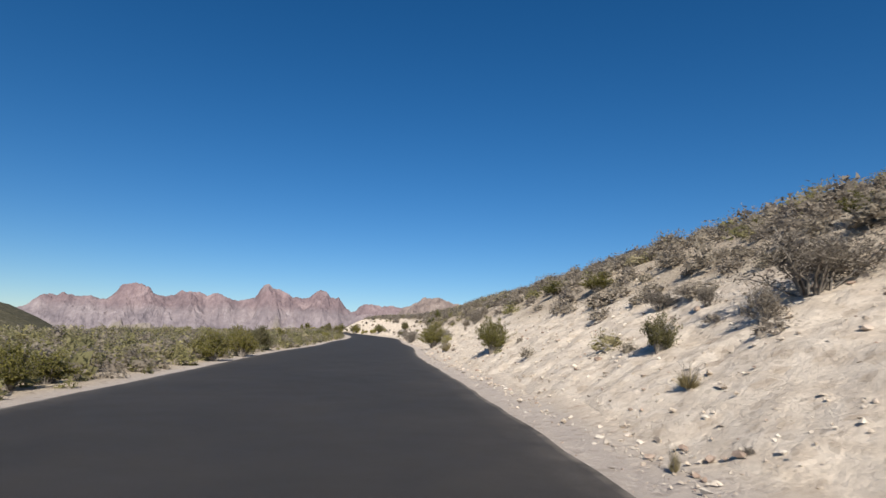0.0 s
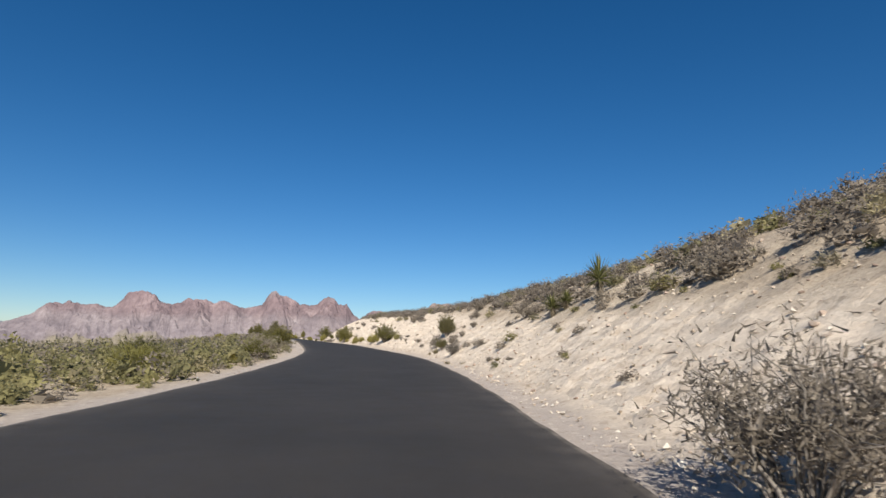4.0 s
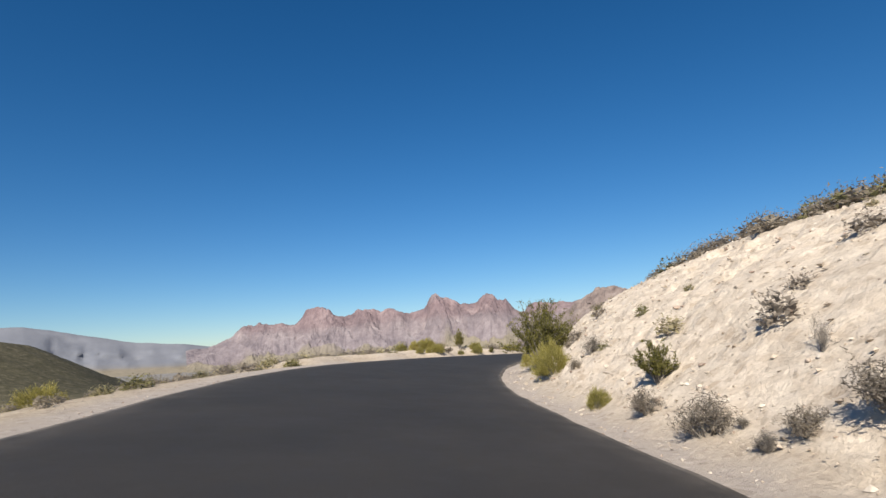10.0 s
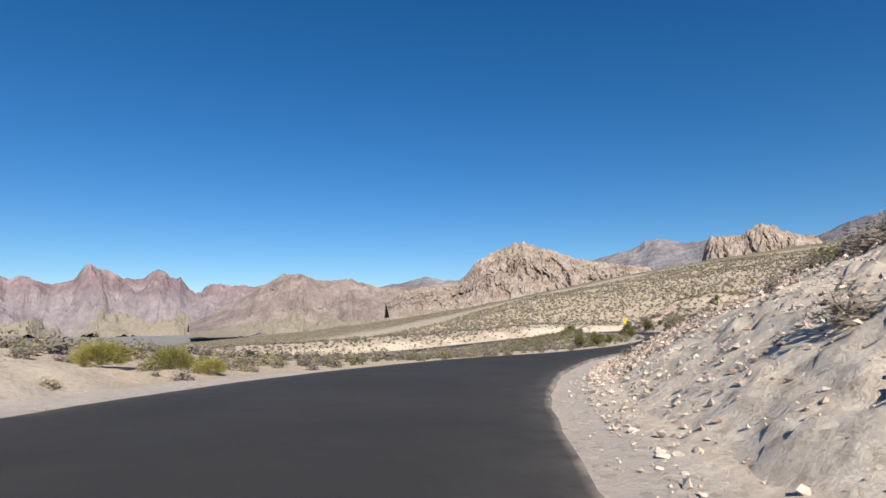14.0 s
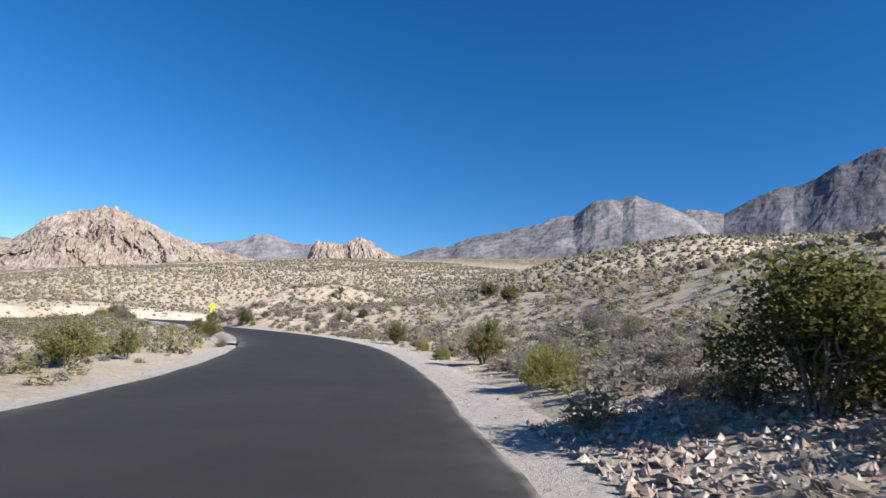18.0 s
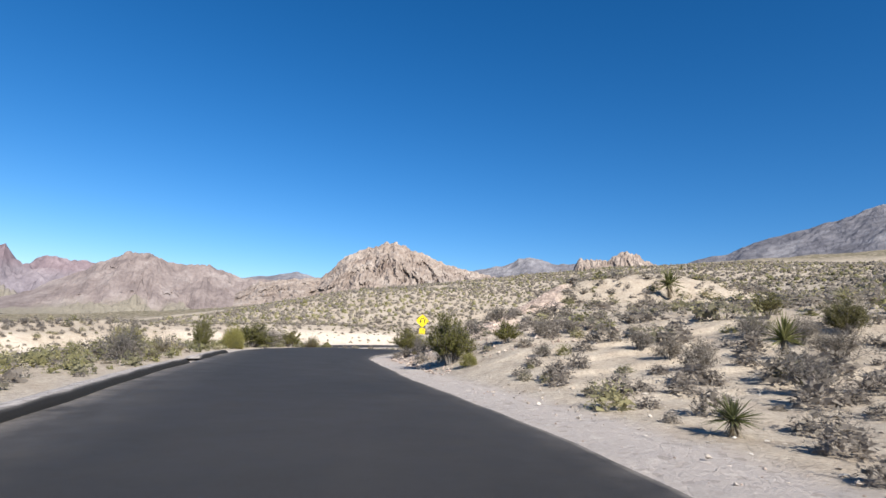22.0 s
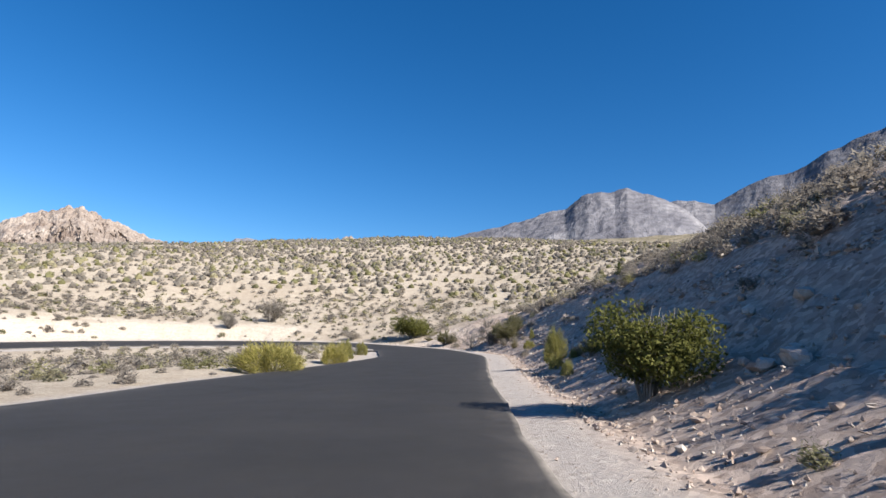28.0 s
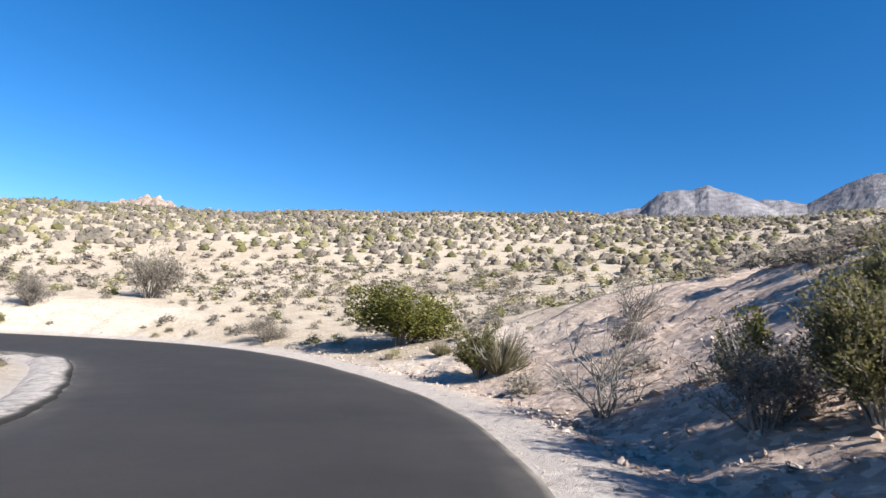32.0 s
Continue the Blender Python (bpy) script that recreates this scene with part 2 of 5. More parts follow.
ROAD_Z = [-1.89, -1.36, -1.07, -0.77, -0.47, -0.13, 0.25, 0.69, 1.17, 1.7, 2.08, 2.37, 2.33, 2.08, 1.68, 1.38, 1.3, 1.38, 1.3, 1.02, 0.73, 0.42, 0.23, 0.35]
ROAD_TILT = [0.4, 0.4, 0.3, 0.4, 0.2, 0.3, 0.2, -0.8, -2.2, -3.8, -5.5, -6.1, -3.8, -0.8, 1.7, 3.6, 3.9, 3.3, 2.3, 1.2, 0.3, 1.8, 3.5, 4.3]
KNOTS = np.array([*zip(ROAD_X, ROAD_Y, ROAD_Z, ROAD_TILT), *ROAD_END])


def spline(knots, step):
    """A smooth line through the knots, sampled at about even steps."""
    k = np.vstack([2 * knots[0] - knots[1], knots, 2 * knots[-1] - knots[-2]])
    rows = []
    for i in range(1, len(k) - 2):
        a, b, c, d = k[i - 1 : i + 3]
        n = max(2, int(np.hypot(*(c - b)[:2]) / 0.25))
        t = (np.arange(n) / n)[:, None]
        rows.append(0.5 * (2 * b + (c - a) * t + (2 * a - 5 * b + 4 * c - d) * t**2 + (3 * b - a - 3 * c + d) * t**3))
    p = np.vstack(rows + [k[-2:-1]])
    s = np.r_[0, np.cumsum(np.hypot(*np.diff(p[:, :2], axis=0).T))]
    even = np.arange(0, s[-1], step)
    return np.stack([np.interp(even, s, p[:, j]) for j in range(p.shape[1])], 1), even


LINE, ARC = spline(KNOTS, 1.0)
ARC = ARC - 30.0
TAN = np.gradient(LINE[:, :2], axis=0)
TAN /= np.hypot(*TAN.T)[:, None]
RIGHT = np.stack([TAN[:, 1], -TAN[:, 0]], 1)
# half width of the pavement along the road
HALF = np.interp(ARC, [0, 60, 80, 100, 120, 128, 142, 160, 190, 225, 250, 285, 320, 350, 372, 400, 430], [4.0, 4.05, 3.75, 3.65, 3.5, 3.5, 3.95, 3.9, 3.9, 3.9, 3.45, 3.65, 3.55, 3.8, 3.35, 3.2, 3.2])
# how far the pavement reaches beyond that on the left, where it opens out before the hairpin
WIDER = np.interp(ARC, [330, 342, 350, 362, 372, 380, 388, 396], [0, 1.7, 2.3, 2.4, 0.8, -0.5, -0.6, 0])
# ground to the right of the road: shoulder width and the rise 4, 8, 12 and 16 m beyond the edge
BANK_S = [-30, 40, 80, 105, 125, 150, 175, 196, 211, 232, 248, 263, 283, 298, 311, 323, 336, 346, 354, 369, 385, 393, 402, 415, 440, 520]
BANK_W = [1.2, 1.2, 1.2, 1.0, 0.9, 0.9, 1.0, 1.3, 1.4, 1.1, 1.1, 1.6, 1.9, 1.7, 1.5, 1.4, 1.5, 1.6, 1.7, 1.7, 1.7, 1.8, 1.6, 1.2, 1.0, 1.0]
BANK_4 = [1.8, 1.8, 1.8, 1.8, 1.8, 2.1, 2.1, 2.0, 1.6, 1.3, 1.0, 0.3, 0.2, 0.3, 1.1, 1.5, 1.6, 1.35, 1.3, 1.3, 1.3, 1.1, 0.6, 1.4, 2.0, 1.5]
BANK_8 = [4.4, 4.4, 4.4, 4.3, 3.9, 3.9, 3.7, 3.8, 3.3, 2.8, 2.2, 1.0, 0.6, 0.9, 1.9, 2.4, 3.6, 4.75, 5.0, 5.0, 4.85, 3.5, 1.8, 2.2, 2.6, 2.0]
BANK_16 = [7.6, 7.6, 7.6, 6.6, 5.4, 5.0, 5.0, 5.8, 6.4, 6.5, 6.3, 3.4, 2.2, 2.4, 3.5, 4.0, 5.6, 8.6, 9.7, 9.8, 9.3, 6.4, 3.6, 3.2, 3.4, 3.0]
BANK_12 = [6.0, 6.0, 6.0, 5.45, 4.65, 4.45, 4.35, 4.8, 4.8, 4.5, 4.1, 2.2, 1.4, 1.65, 2.7, 3.2, 5.0, 7.2, 7.6, 7.7, 7.3, 4.9, 2.6, 2.7, 3.0, 2.5]
# heights of the land away from the road
LAND = [(60, 0, 25), (70, 70, 23), (47.0, 129.9, 15), (27.0, 174.9, 11), (130, 20, 38), (147.0, 119.9, 40), (57.0, 204.9, 19), (77.0, 274.9, 10.4), (117.0, 234.9, 20), (197.0, 299.9, 34),
        (107.0, 317.9, 7.5), (147.0, 344.9, 15), (114.0, 385.9, 8.8), (171.0, 421.9, 26.5), (132.0, 439.9, 19.5), (92.0, 449.9, 14), (212.0, 394.9, 32.5), (114.0, 286.0, 20.5), (118.0, 269.0, 24), (124.0, 254.0, 27.5), (196.0, 366.0, 27.5), (215.0, 345.0, 30), (250.0, 365.0, 36), (297.0, 419.9, 48), (57.0, 454.9, 6), (17.0, 469.9, -3),
        (-43.0, 419.9, -9), (-3.0, 369.9, -4.5), (-47.0, 202.9, 2.8), (-43.0, 221.9, 2.3), (-40.0, 164.9, 2.0), (-37.0, 142.9, 1.0)]
LAND_FAR = [(-65.0, 214.9, 1.6), (-63.0, 249.9, -1.0), (-83.0, 194.9, -1.5), (-93.0, 149.9, -13), (-53.0, 89.9, -1.0), (-24, 20, -0.8), (-26, 70, 0.0), (-50, 30, -2.6), (-55, -30, -8), (-120, 60, -24), (-203.0, 149.9, -40), (-225, 300, 14), (-265, 285, 16), (-330, 255, 14), (-175, 330, -16), (-153.0, 449.9, -18), (57.0, 599.9, 4), (247.0, 599.9, 42), (497.0, 479.9, 84), (497.0, 99.9, 110), (350, -100, 90),
            (100, -120, 22), (-150, -120, -28), (-403.0, 299.9, -60), (-303.0, 649.9, -30)]


def thin_plate(pts, vals):
    def kern(r2):
        return r2 * np.log(r2 + 1e-6) * 0.5

    n = len(pts)
    a = np.zeros((n + 3, n + 3))
    a[:n, :n] = kern(((pts[:, None] - pts[None]) ** 2).sum(2)) + np.eye(n) * 0.004
    a[:n, n], a[:n, n + 1 :] = 1, pts
    a[n, :n], a[n + 1 :, :n] = 1, pts.T
    w = np.linalg.solve(a, np.r_[vals, 0, 0, 0])

    def f(q):
        out = np.empty(len(q))
        for i in range(0, len(q), 20000):
            c = q[i : i + 20000]
            out[i : i + 20000] = kern(((c[:, None] - pts[None]) ** 2).sum(2)) @ w[:n] + w[n] + c @ w[n + 1 :]
        return out

    return f


_ctrl = np.vstack([LINE[::14, :3], LAND, LAND_FAR]).astype(float)
land = thin_plate(_ctrl[:, :2] / 100, _ctrl[:, 2])


def step(a, b, x):
    t = np.clip((x - a) / (b - a), 0, 1)
    return t * t * (3 - 2 * t)


def lumps(x, y, seed=0):
    """Cheap smooth unevenness of about unit size from a few turned waves."""
    r = np.random.RandomState(seed)
    out = np.zeros_like(x)
    for i in range(14):
        a, k = r.rand() * 6.283, 0.12 * 1.33**i
        out += np.sin((x * np.cos(a) + y * np.sin(a)) * k + r.rand() * 6.283 + 1.7 * np.sin((x * np.sin(a) - y * np.cos(a)) * k * 0.7)) / 1.22**i
    return out / 3


def road_frame(x, y):
    """Nearest sample of the road's line, and the distance to the right of it."""
    q = np.stack([x, y], 1)
    j = np.empty(len(q), int)
    for i in range(0, len(q), 20000):
        j[i : i + 20000] = ((q[i : i + 20000, None] - LINE[None, ::2, :2]) ** 2).sum(2).argmin(1) * 2
    off = q - LINE[j, :2]
    o = (off * RIGHT[j]).sum(1)
    along = (off * TAN[j]).sum(1)
    far = np.hypot(o, along)
    return j, np.where(abs(along) > 3, np.where(o > 0, far, -far), o)


def height(x, y):
    """Height of the ground and what covers it: gravel, bare cut, rubble, scrub."""
    x, y = np.asarray(x, float), np.asarray(y, float)
    j, o = road_frame(x, y)
    s = ARC[j]
    half = HALF[j] + np.where(o < 0, WIDER[j], 0)
    zr = LINE[j, 2] + np.clip(o, -half - 1, half + 1) * np.sin(np.radians(LINE[j, 3]))
    d = abs(o) - half
    q = np.stack([x, y], 1)
    base = land(q / 100)
    r = np.hypot(x - 20, y - 200)
    base = base + (-60 - base) * step(420, 1100, r)
    w, b4, b8, b12, b16 = (np.interp(s, BANK_S, v) for v in (BANK_W, BANK_4, BANK_8, BANK_12, BANK_16))
    dr = np.maximum(d - w, 0)
    rise = np.where(dr < 4 - w, b4 * dr / (4 - w), np.where(d < 8, b4 + (b8 - b4) * (d - 4) / 4, np.where(d < 12, b8 + (b12 - b8) * (d - 8) / 4, b12 + (b16 - b12) * (d - 12) / 4)))
    right = LINE[j, 2] * 1.0 + (zr - LINE[j, 2]) * (1 - step(1, 9, d)) + rise
    far_r = step(10, 34, d)
    zright = right * (1 - far_r) + base * far_r
    wl = 1.0
    fall = step(wl, 11, d)
    zleft = (zr - 0.10 * step(0, wl, d)) * (1 - fall) + base * fall
    berm = step(176, 184, s) * (1 - step(206, 216, s)) * step(2.6, 3.9, d + 0.5 * np.sin(s * 0.8)) * (1 - step(8, 16, d))
    z = np.where(o > 0, zright, zleft + 0.55 * berm)
    n = lumps(x, y, 3)
    amp = 0.25 * step(1.2, 6, d) * (1 + step(20, 120, d) * 2)
    z = z + n * amp
    small = lumps(x * 4.2, y * 4.2, 5)
    z = z + small * 0.025 * step(0.6, 3, d)
    on = d < 0.5
    z = np.where(on, zr - 0.08, np.where(d < 1.2, z - 0.05 * (1 - (d - 0.5) / 0.7), z))
    gravel = (1 - step(0.8, 1.4, d / np.where(o > 0, np.maximum(w, 0.6), np.interp(s, [165, 178, 208, 220], [1.0, 2.5, 2.5, 1.0])))) * 1.0
    steep = np.where(o > 0, np.clip((b8 - 1.1) / 0.9, 0, 1), 0)
    top = np.interp(s, [60, 95, 115, 150, 200, 300, 400], [4.0, 4.6, 6.2, 7.2, 7.6, 5.0, 6.0])
    cut = steep * step(0.7, 1.6, d) * (1 - step(top, top + 1.6, d + n * 1.6)) * (1 - step(210, 225, s) * (1 - step(384, 404, s)))
    cut = np.where(o < 0, 0.55 * berm, cut)
    cut = cut * np.where(s > 398, 0.42 * step(-0.05, 0.45, n + 0.6 * np.sin(s * 0.09)), 1.0)
    rubble = steep * step(0.7, 1.6, d) * (1 - step(np.where(s > 330, 11.0, 7.5), np.where(s > 330, 12.6, 9.5), d + n)) * (step(210, 225, s) * (1 - step(240, 248, s)) + step(312, 322, s) * (1 - step(392, 402, s)))
    scrub = np.maximum(step(150, 230, d), 1 - step(-110, -75, x))
    return z, gravel, cut, rubble, scrub, d, o, s


def cell_field(x, y, size, seed):
    """Random cells of about the given size: distance to the nearest and to the next middle, and a number for each cell."""
    u, v = x / size, y / size
    iu, iv = np.floor(u), np.floor(v)
    best = np.full(len(x), 9.0)
    nxt, tag = best.copy(), np.zeros(len(x))
    for a in (-1, 0, 1):
        for b in (-1, 0, 1):
            cu, cv = iu + a, iv + b
            h1, h2, h3 = (np.abs(np.sin(cu * k1 + cv * k2 + seed) * 43758.5453) % 1 for k1, k2 in ((12.9898, 78.233), (39.346, 11.135), (73.156, 52.235)))
            dd = np.hypot(cu + h1 - u, cv + h2 - v)
            closer = dd < best
            nxt = np.where(closer, best, np.minimum(nxt, dd))
            tag = np.where(closer, h3, tag)
            best = np.where(closer, dd, best)
    return best, nxt, tag


def bank_relief(x, y, z, cut, rubble, d, o, s):
    """Ledges, gullies and broken rock that stand out from the smooth bank beside the road."""
    n1 = np.array([noise.fractal(Vector(p), 1.0, 2.0, 5) for p in zip(x * 0.55, y * 0.55, z * 0.9)])
    n2 = np.array([noise.fractal(Vector(p), 0.8, 2.0, 4) for p in zip(x * 2.1 + 40, y * 2.1, z * 2.6)])
    q = (z + 0.45 * n1) / 0.36
    f = q - np.floor(q)
    ledge = (np.clip((f - 0.5) * 4 + 0.5, 0, 1) - f) * 0.36
    patch = step(-0.15, 0.35, lumps(x * 1.1, y * 1.1, 14))
    out = cut * (0.09 * n1 + 0.06 * n2 + ledge * 0.85 * patch) + 0.02 * n2 * step(1.2, 2.4, d)
    a1, b1, t1 = cell_field(x, y + z * 0.6, 0.62, 1.3)
    a2, b2, t2 = cell_field(x, y + z * 0.6, 0.27, 5.1)
    block = (t1 - 0.5) * 0.08 + (t2 - 0.5) * 0.10 - 0.05 * (b1 - a1 < 0.12)
    rocky = np.where(s < 250, 0.5, np.where(s < 338, 0.42, 0.25))
    # a low undercut shelf above the shoulder, and broken beds that stand out of the tall bank
    shelf = step(217, 221, s) * (1 - step(238, 244, s)) * 0.14 * (step(1.75, 2.05, d + 0.4 * n1 + 0.12 * n2) - step(1.7, 5.5, d))
    qb = (z + 0.5 * n1 + 0.35 * np.sin(s * 0.11)) / 1.05
    fb = qb - np.floor(qb)
    beds = step(336, 342, s) * (1 - step(386, 396, s)) * step(2.6, 4.2, d) * (1.05 * (np.clip((fb - 0.13) / 0.87, 0, 1) - fb + 0.06) + 0.05 * n2 + 0.35 * block * step(0.0, 0.4, lumps(s * 0.6, d * 2.6, 33)))
    out = out + rubble * (shelf + beds)
    out = out + rubble * rocky * (block + ledge * 0.45 + 0.08 * n1 + 0.06 * n2)
    return out * (o > 0) * step(0.7, 1.3, d) * (1 - step(12.0, 12.8, d))


# ---- ground, road ----
def mesh_object(name, verts, faces, material, smooth=False, parent=None):
    me = bpy.data.meshes.new(name)
    verts, faces = np.asarray(verts, np.float32), np.asarray(faces, np.int32)
    k = faces.shape[1]
    me.vertices.add(len(verts))
    me.vertices.foreach_set("co", verts.ravel())
    me.loops.add(faces.size)
    me.loops.foreach_set("vertex_index", faces.ravel())
    me.polygons.add(len(faces))
    me.polygons.foreach_set("loop_start", np.arange(0, faces.size, k, dtype=np.int32))
    me.polygons.foreach_set("loop_total", np.full(len(faces), k, np.int32))
    me.polygons.foreach_set("use_smooth", np.full(len(faces), smooth, bool))
    me.update(calc_edges=True)
    me.validate()
    me.materials.append(material)
    ob = new(name, me)
    if parent is not None:
        ob.parent = parent
    return ob


def point_values(ob, name, values):
    a = ob.data.attributes.new(name, "FLOAT", "POINT")
    a.data.foreach_set("value", np.asarray(values, np.float32))


def grid_faces(nx, ny):
    i = (np.arange(ny - 1)[:, None] * nx + np.arange(nx - 1)[None]).ravel()
    return np.stack([i, i + 1, i + nx + 1, i + nx], 1)


def stretch(lo, hi, cell, reach, grow=1.09):
    """Even cells from lo to hi and ever wider ones out to the reach on both sides."""
    side, c, at = [], cell, 0.0
    while at < reach:
        c = min(c * grow, 220)
        at += c
        side.append(at)
    side = np.array(side)
    return np.r_[lo - side[::-1], np.arange(lo, hi, cell), hi + side]


GX, GY = stretch(-48, 112, 0.62, 4600), stretch(-12, 392, 0.64, 4600)
gx, gy = np.meshgrid(GX, GY)
gx, gy = gx.ravel(), gy.ravel()
gz, g_gravel, g_cut, g_rubble, g_scrub, g_d, g_o, g_s = height(gx, gy)
gz = gz + np.random.RandomState(2).normal(size=len(gz)) * 0.006 * (g_d > 0.7)
# the ground dips beneath the finer mesh of the bank
gz = gz - 0.30 * (g_o > 0) * step(1.4, 2.1, g_d) * (1 - step(11.2, 11.8, g_d)) * (g_s > -22) * (g_s < 424)
ground = mesh_object("ground", np.stack([gx, gy, gz], 1), grid_faces(len(GX), len(GY)), M_GROUND, True)
for key, val in (("gravel", g_gravel), ("cut", g_cut), ("rubble", g_rubble), ("scrub", g_scrub), ("heath", (1 - step(-175, -130, gx)) * (gy < 420)), ("valley", step(500, 1000, np.hypot(gx - 20, gy - 200)))):
    point_values(ground, key, val)
tagged(ground, "pale desert soil with gravel shoulders and cut banks", "ground", kind="structure")


def bank_mesh():
    """The bank to the right of the road, in a finer net than the land around."""
    s, dd = np.arange(-26, 429, 0.19), np.arange(0.7, 13.0, 0.2)
    i = (s + 30).astype(int)
    f = (s + 30 - i)[:, None]
    mid = LINE[i, :2] * (1 - f) + LINE[i + 1, :2] * f
    rt = RIGHT[i] * (1 - f) + RIGHT[i + 1] * f
    half = np.interp(s, ARC, HALF)
    p = mid[:, None] + rt[:, None] * (half[:, None, None] + dd[None, :, None])
    x, y = p[..., 0].ravel(), p[..., 1].ravel()
    z, gravel, cut, rubble, far, d, o, ss = height(x, y)
    z = z + bank_relief(x, y, z, cut, rubble, d, o, ss)
    z = z - 0.07 * (1 - step(0.7, 1.7, d))
    rim = np.ones((len(s), len(dd)), bool)
    rim[2:-2, 1:-2] = False
    z = z - 0.16 * rim.ravel()
    faces = grid_faces(len(dd), len(s))
    ob = mesh_object("roadside_bank", np.stack([x, y, z], 1), faces, M_GROUND, rubble[faces[:, 0]] * (ss[faces[:, 0]] < 338) < 0.3)
    for key, val in (("gravel", gravel), ("cut", cut), ("rubble", rubble), ("scrub", far * 0), ("heath", far * 0), ("valley", far * 0)):
        point_values(ob, key, val)
    return tagged(ob, "eroded cut bank of pale soil with ledges and rubble", "bank", kind="structure")


bank_mesh()


def road_mesh():
    rows, dust = [], []
    across = np.array([-1.012, -1.0, -0.97, -0.85, -0.5, 0, 0.5, 0.85, 0.97, 1.0, 1.012])
    for i in range(len(LINE)):
        wob = 0.02 * math.sin(ARC[i] * 0.9) + 0.025 * math.sin(ARC[i] * 2.3 + 1)
        for a in across:
            edge = abs(a) > 0.9
            o = a * (HALF[i] + (WIDER[i] if a < 0 else 0)) + (wob if edge and a > 0 else 0.025 * math.sin(ARC[i] * 1.3 + 2) if edge else 0)
            z = LINE[i, 2] + o * math.sin(radians(LINE[i, 3])) + 0.03 * (1 - a * a)
            if abs(a) > 1.005:
                z -= 0.12
            rows.append((LINE[i, 0] + RIGHT[i, 0] * o, LINE[i, 1] + RIGHT[i, 1] * o, z))
            near_kerb = a < 0 and 270 < ARC[i] < 322
            dust.append(0.75 if abs(a) >= 1.0 else (0.45 if near_kerb else 0.16) if edge else (0.12 if near_kerb else 0.03) if abs(a) > 0.8 else 0.0)
    ob = mesh_object("road", rows, grid_faces(len(across), len(LINE)), M_ASPHALT, True)
    point_values(ob, "dust", dust)
    return tagged(ob, "freshly laid dark asphalt road without markings", "road", kind="structure")


road_mesh()


# ---- mountains ----
def ridged(x, y, z, octaves=5):
    return np.array([noise.ridged_multi_fractal(Vector(p), 1.0, 2.1, octaves, 1.0, 2.0) for p in zip(x, y, z)])


def fractal(x, y, z, octaves=5):
    return np.array([noise.fractal(Vector(p), 1.0, 2.0, octaves) for p in zip(x, y, z)])


EYE = np.array([5.0, 210.0])


def mountain(name, label, material, profile, dist, depth, base, flute, rough, na, nr, seed, smooth=False, foot=0.35, category="mountain", steps=0.0, jag=0.12, crag_size=0.06, fold=0.22, run=0.9, slant=0.0):
    """A range whose crest runs through the given bearings and elevations (degrees), with fluted faces towards the road."""
    az = np.array([p[0] for p in profile], float)
    el = np.array([p[1] for p in profile], float)
    a = np.linspace(az[0], az[-1], na)
    teeth = fractal(np.radians(a) * dist / flute * 2.2, np.zeros(na), np.full(na, seed * 5.7), 5)
    crest = np.tan(np.radians(np.interp(a, az, el) + teeth * jag)) * dist
    t = np.linspace(0, 1, nr)
    A, T = np.meshgrid(a, t)
    C = np.tile(crest, (nr, 1))
    arc = np.radians(A) * dist
    sh = (fractal((arc / flute).ravel(), (T * depth / flute * 0.6).ravel(), np.full(A.size, seed * 7.3), 4) * 0.5).reshape(A.shape)
    gully = ridged((arc / flute + sh * 0.8 + slant * T).ravel(), (T * depth / flute * run).ravel(), np.full(A.size, seed * 3.1), 6).reshape(A.shape)
    gully = (gully - gully.min()) / (np.ptp(gully) + 1e-6)
    up = np.where(T < 0.7, T / 0.7, 1)
    rise = np.where(up < foot, up / foot * 0.22, 0.22 + 0.78 * np.clip((up - foot) / (1 - foot), 0, 1) ** 0.85)
    if steps:
        k = rise * steps
        rise = (np.floor(k) + np.clip((k - np.floor(k)) * 1.9 - 0.45, 0, 1)) / steps
    back = np.clip((T - 0.7) / 0.3, 0, 1)
    h = base + (C - base) * rise * (1 - 0.8 * back**1.3)
    face = np.sin(np.pi * np.clip(up, 0, 1)) * (T < 0.7)
    h = h + (gully - 0.55) * rough * (C - base).clip(0) * (0.35 + 0.65 * face) * np.where(T > 0.62, np.clip((0.78 - T) / 0.16, 0.12, 1), 1)
    crag = fractal((arc / flute * 3).ravel(), (T * depth / flute * 3).ravel(), np.full(A.size, seed * 1.7), 5).reshape(A.shape)
    h = h + crag * crag_size * (C - base).clip(0) * (up > 0.15)
    r = dist - depth * 0.7 + T * depth + (gully - 0.5) * depth * fold * face
    x, y = EYE[0] + np.sin(np.radians(A)) * r, EYE[1] + np.cos(np.radians(A)) * r
    ob = mesh_object(name, np.stack([x.ravel(), y.ravel(), h.ravel()], 1), grid_faces(na, nr), material, smooth)
    point_values(ob, "scree", (np.clip((foot * 1.1 - up) / 0.15, 0, 1) * (T < 0.7)).ravel())
    return tagged(ob, label, category, kind="structure")


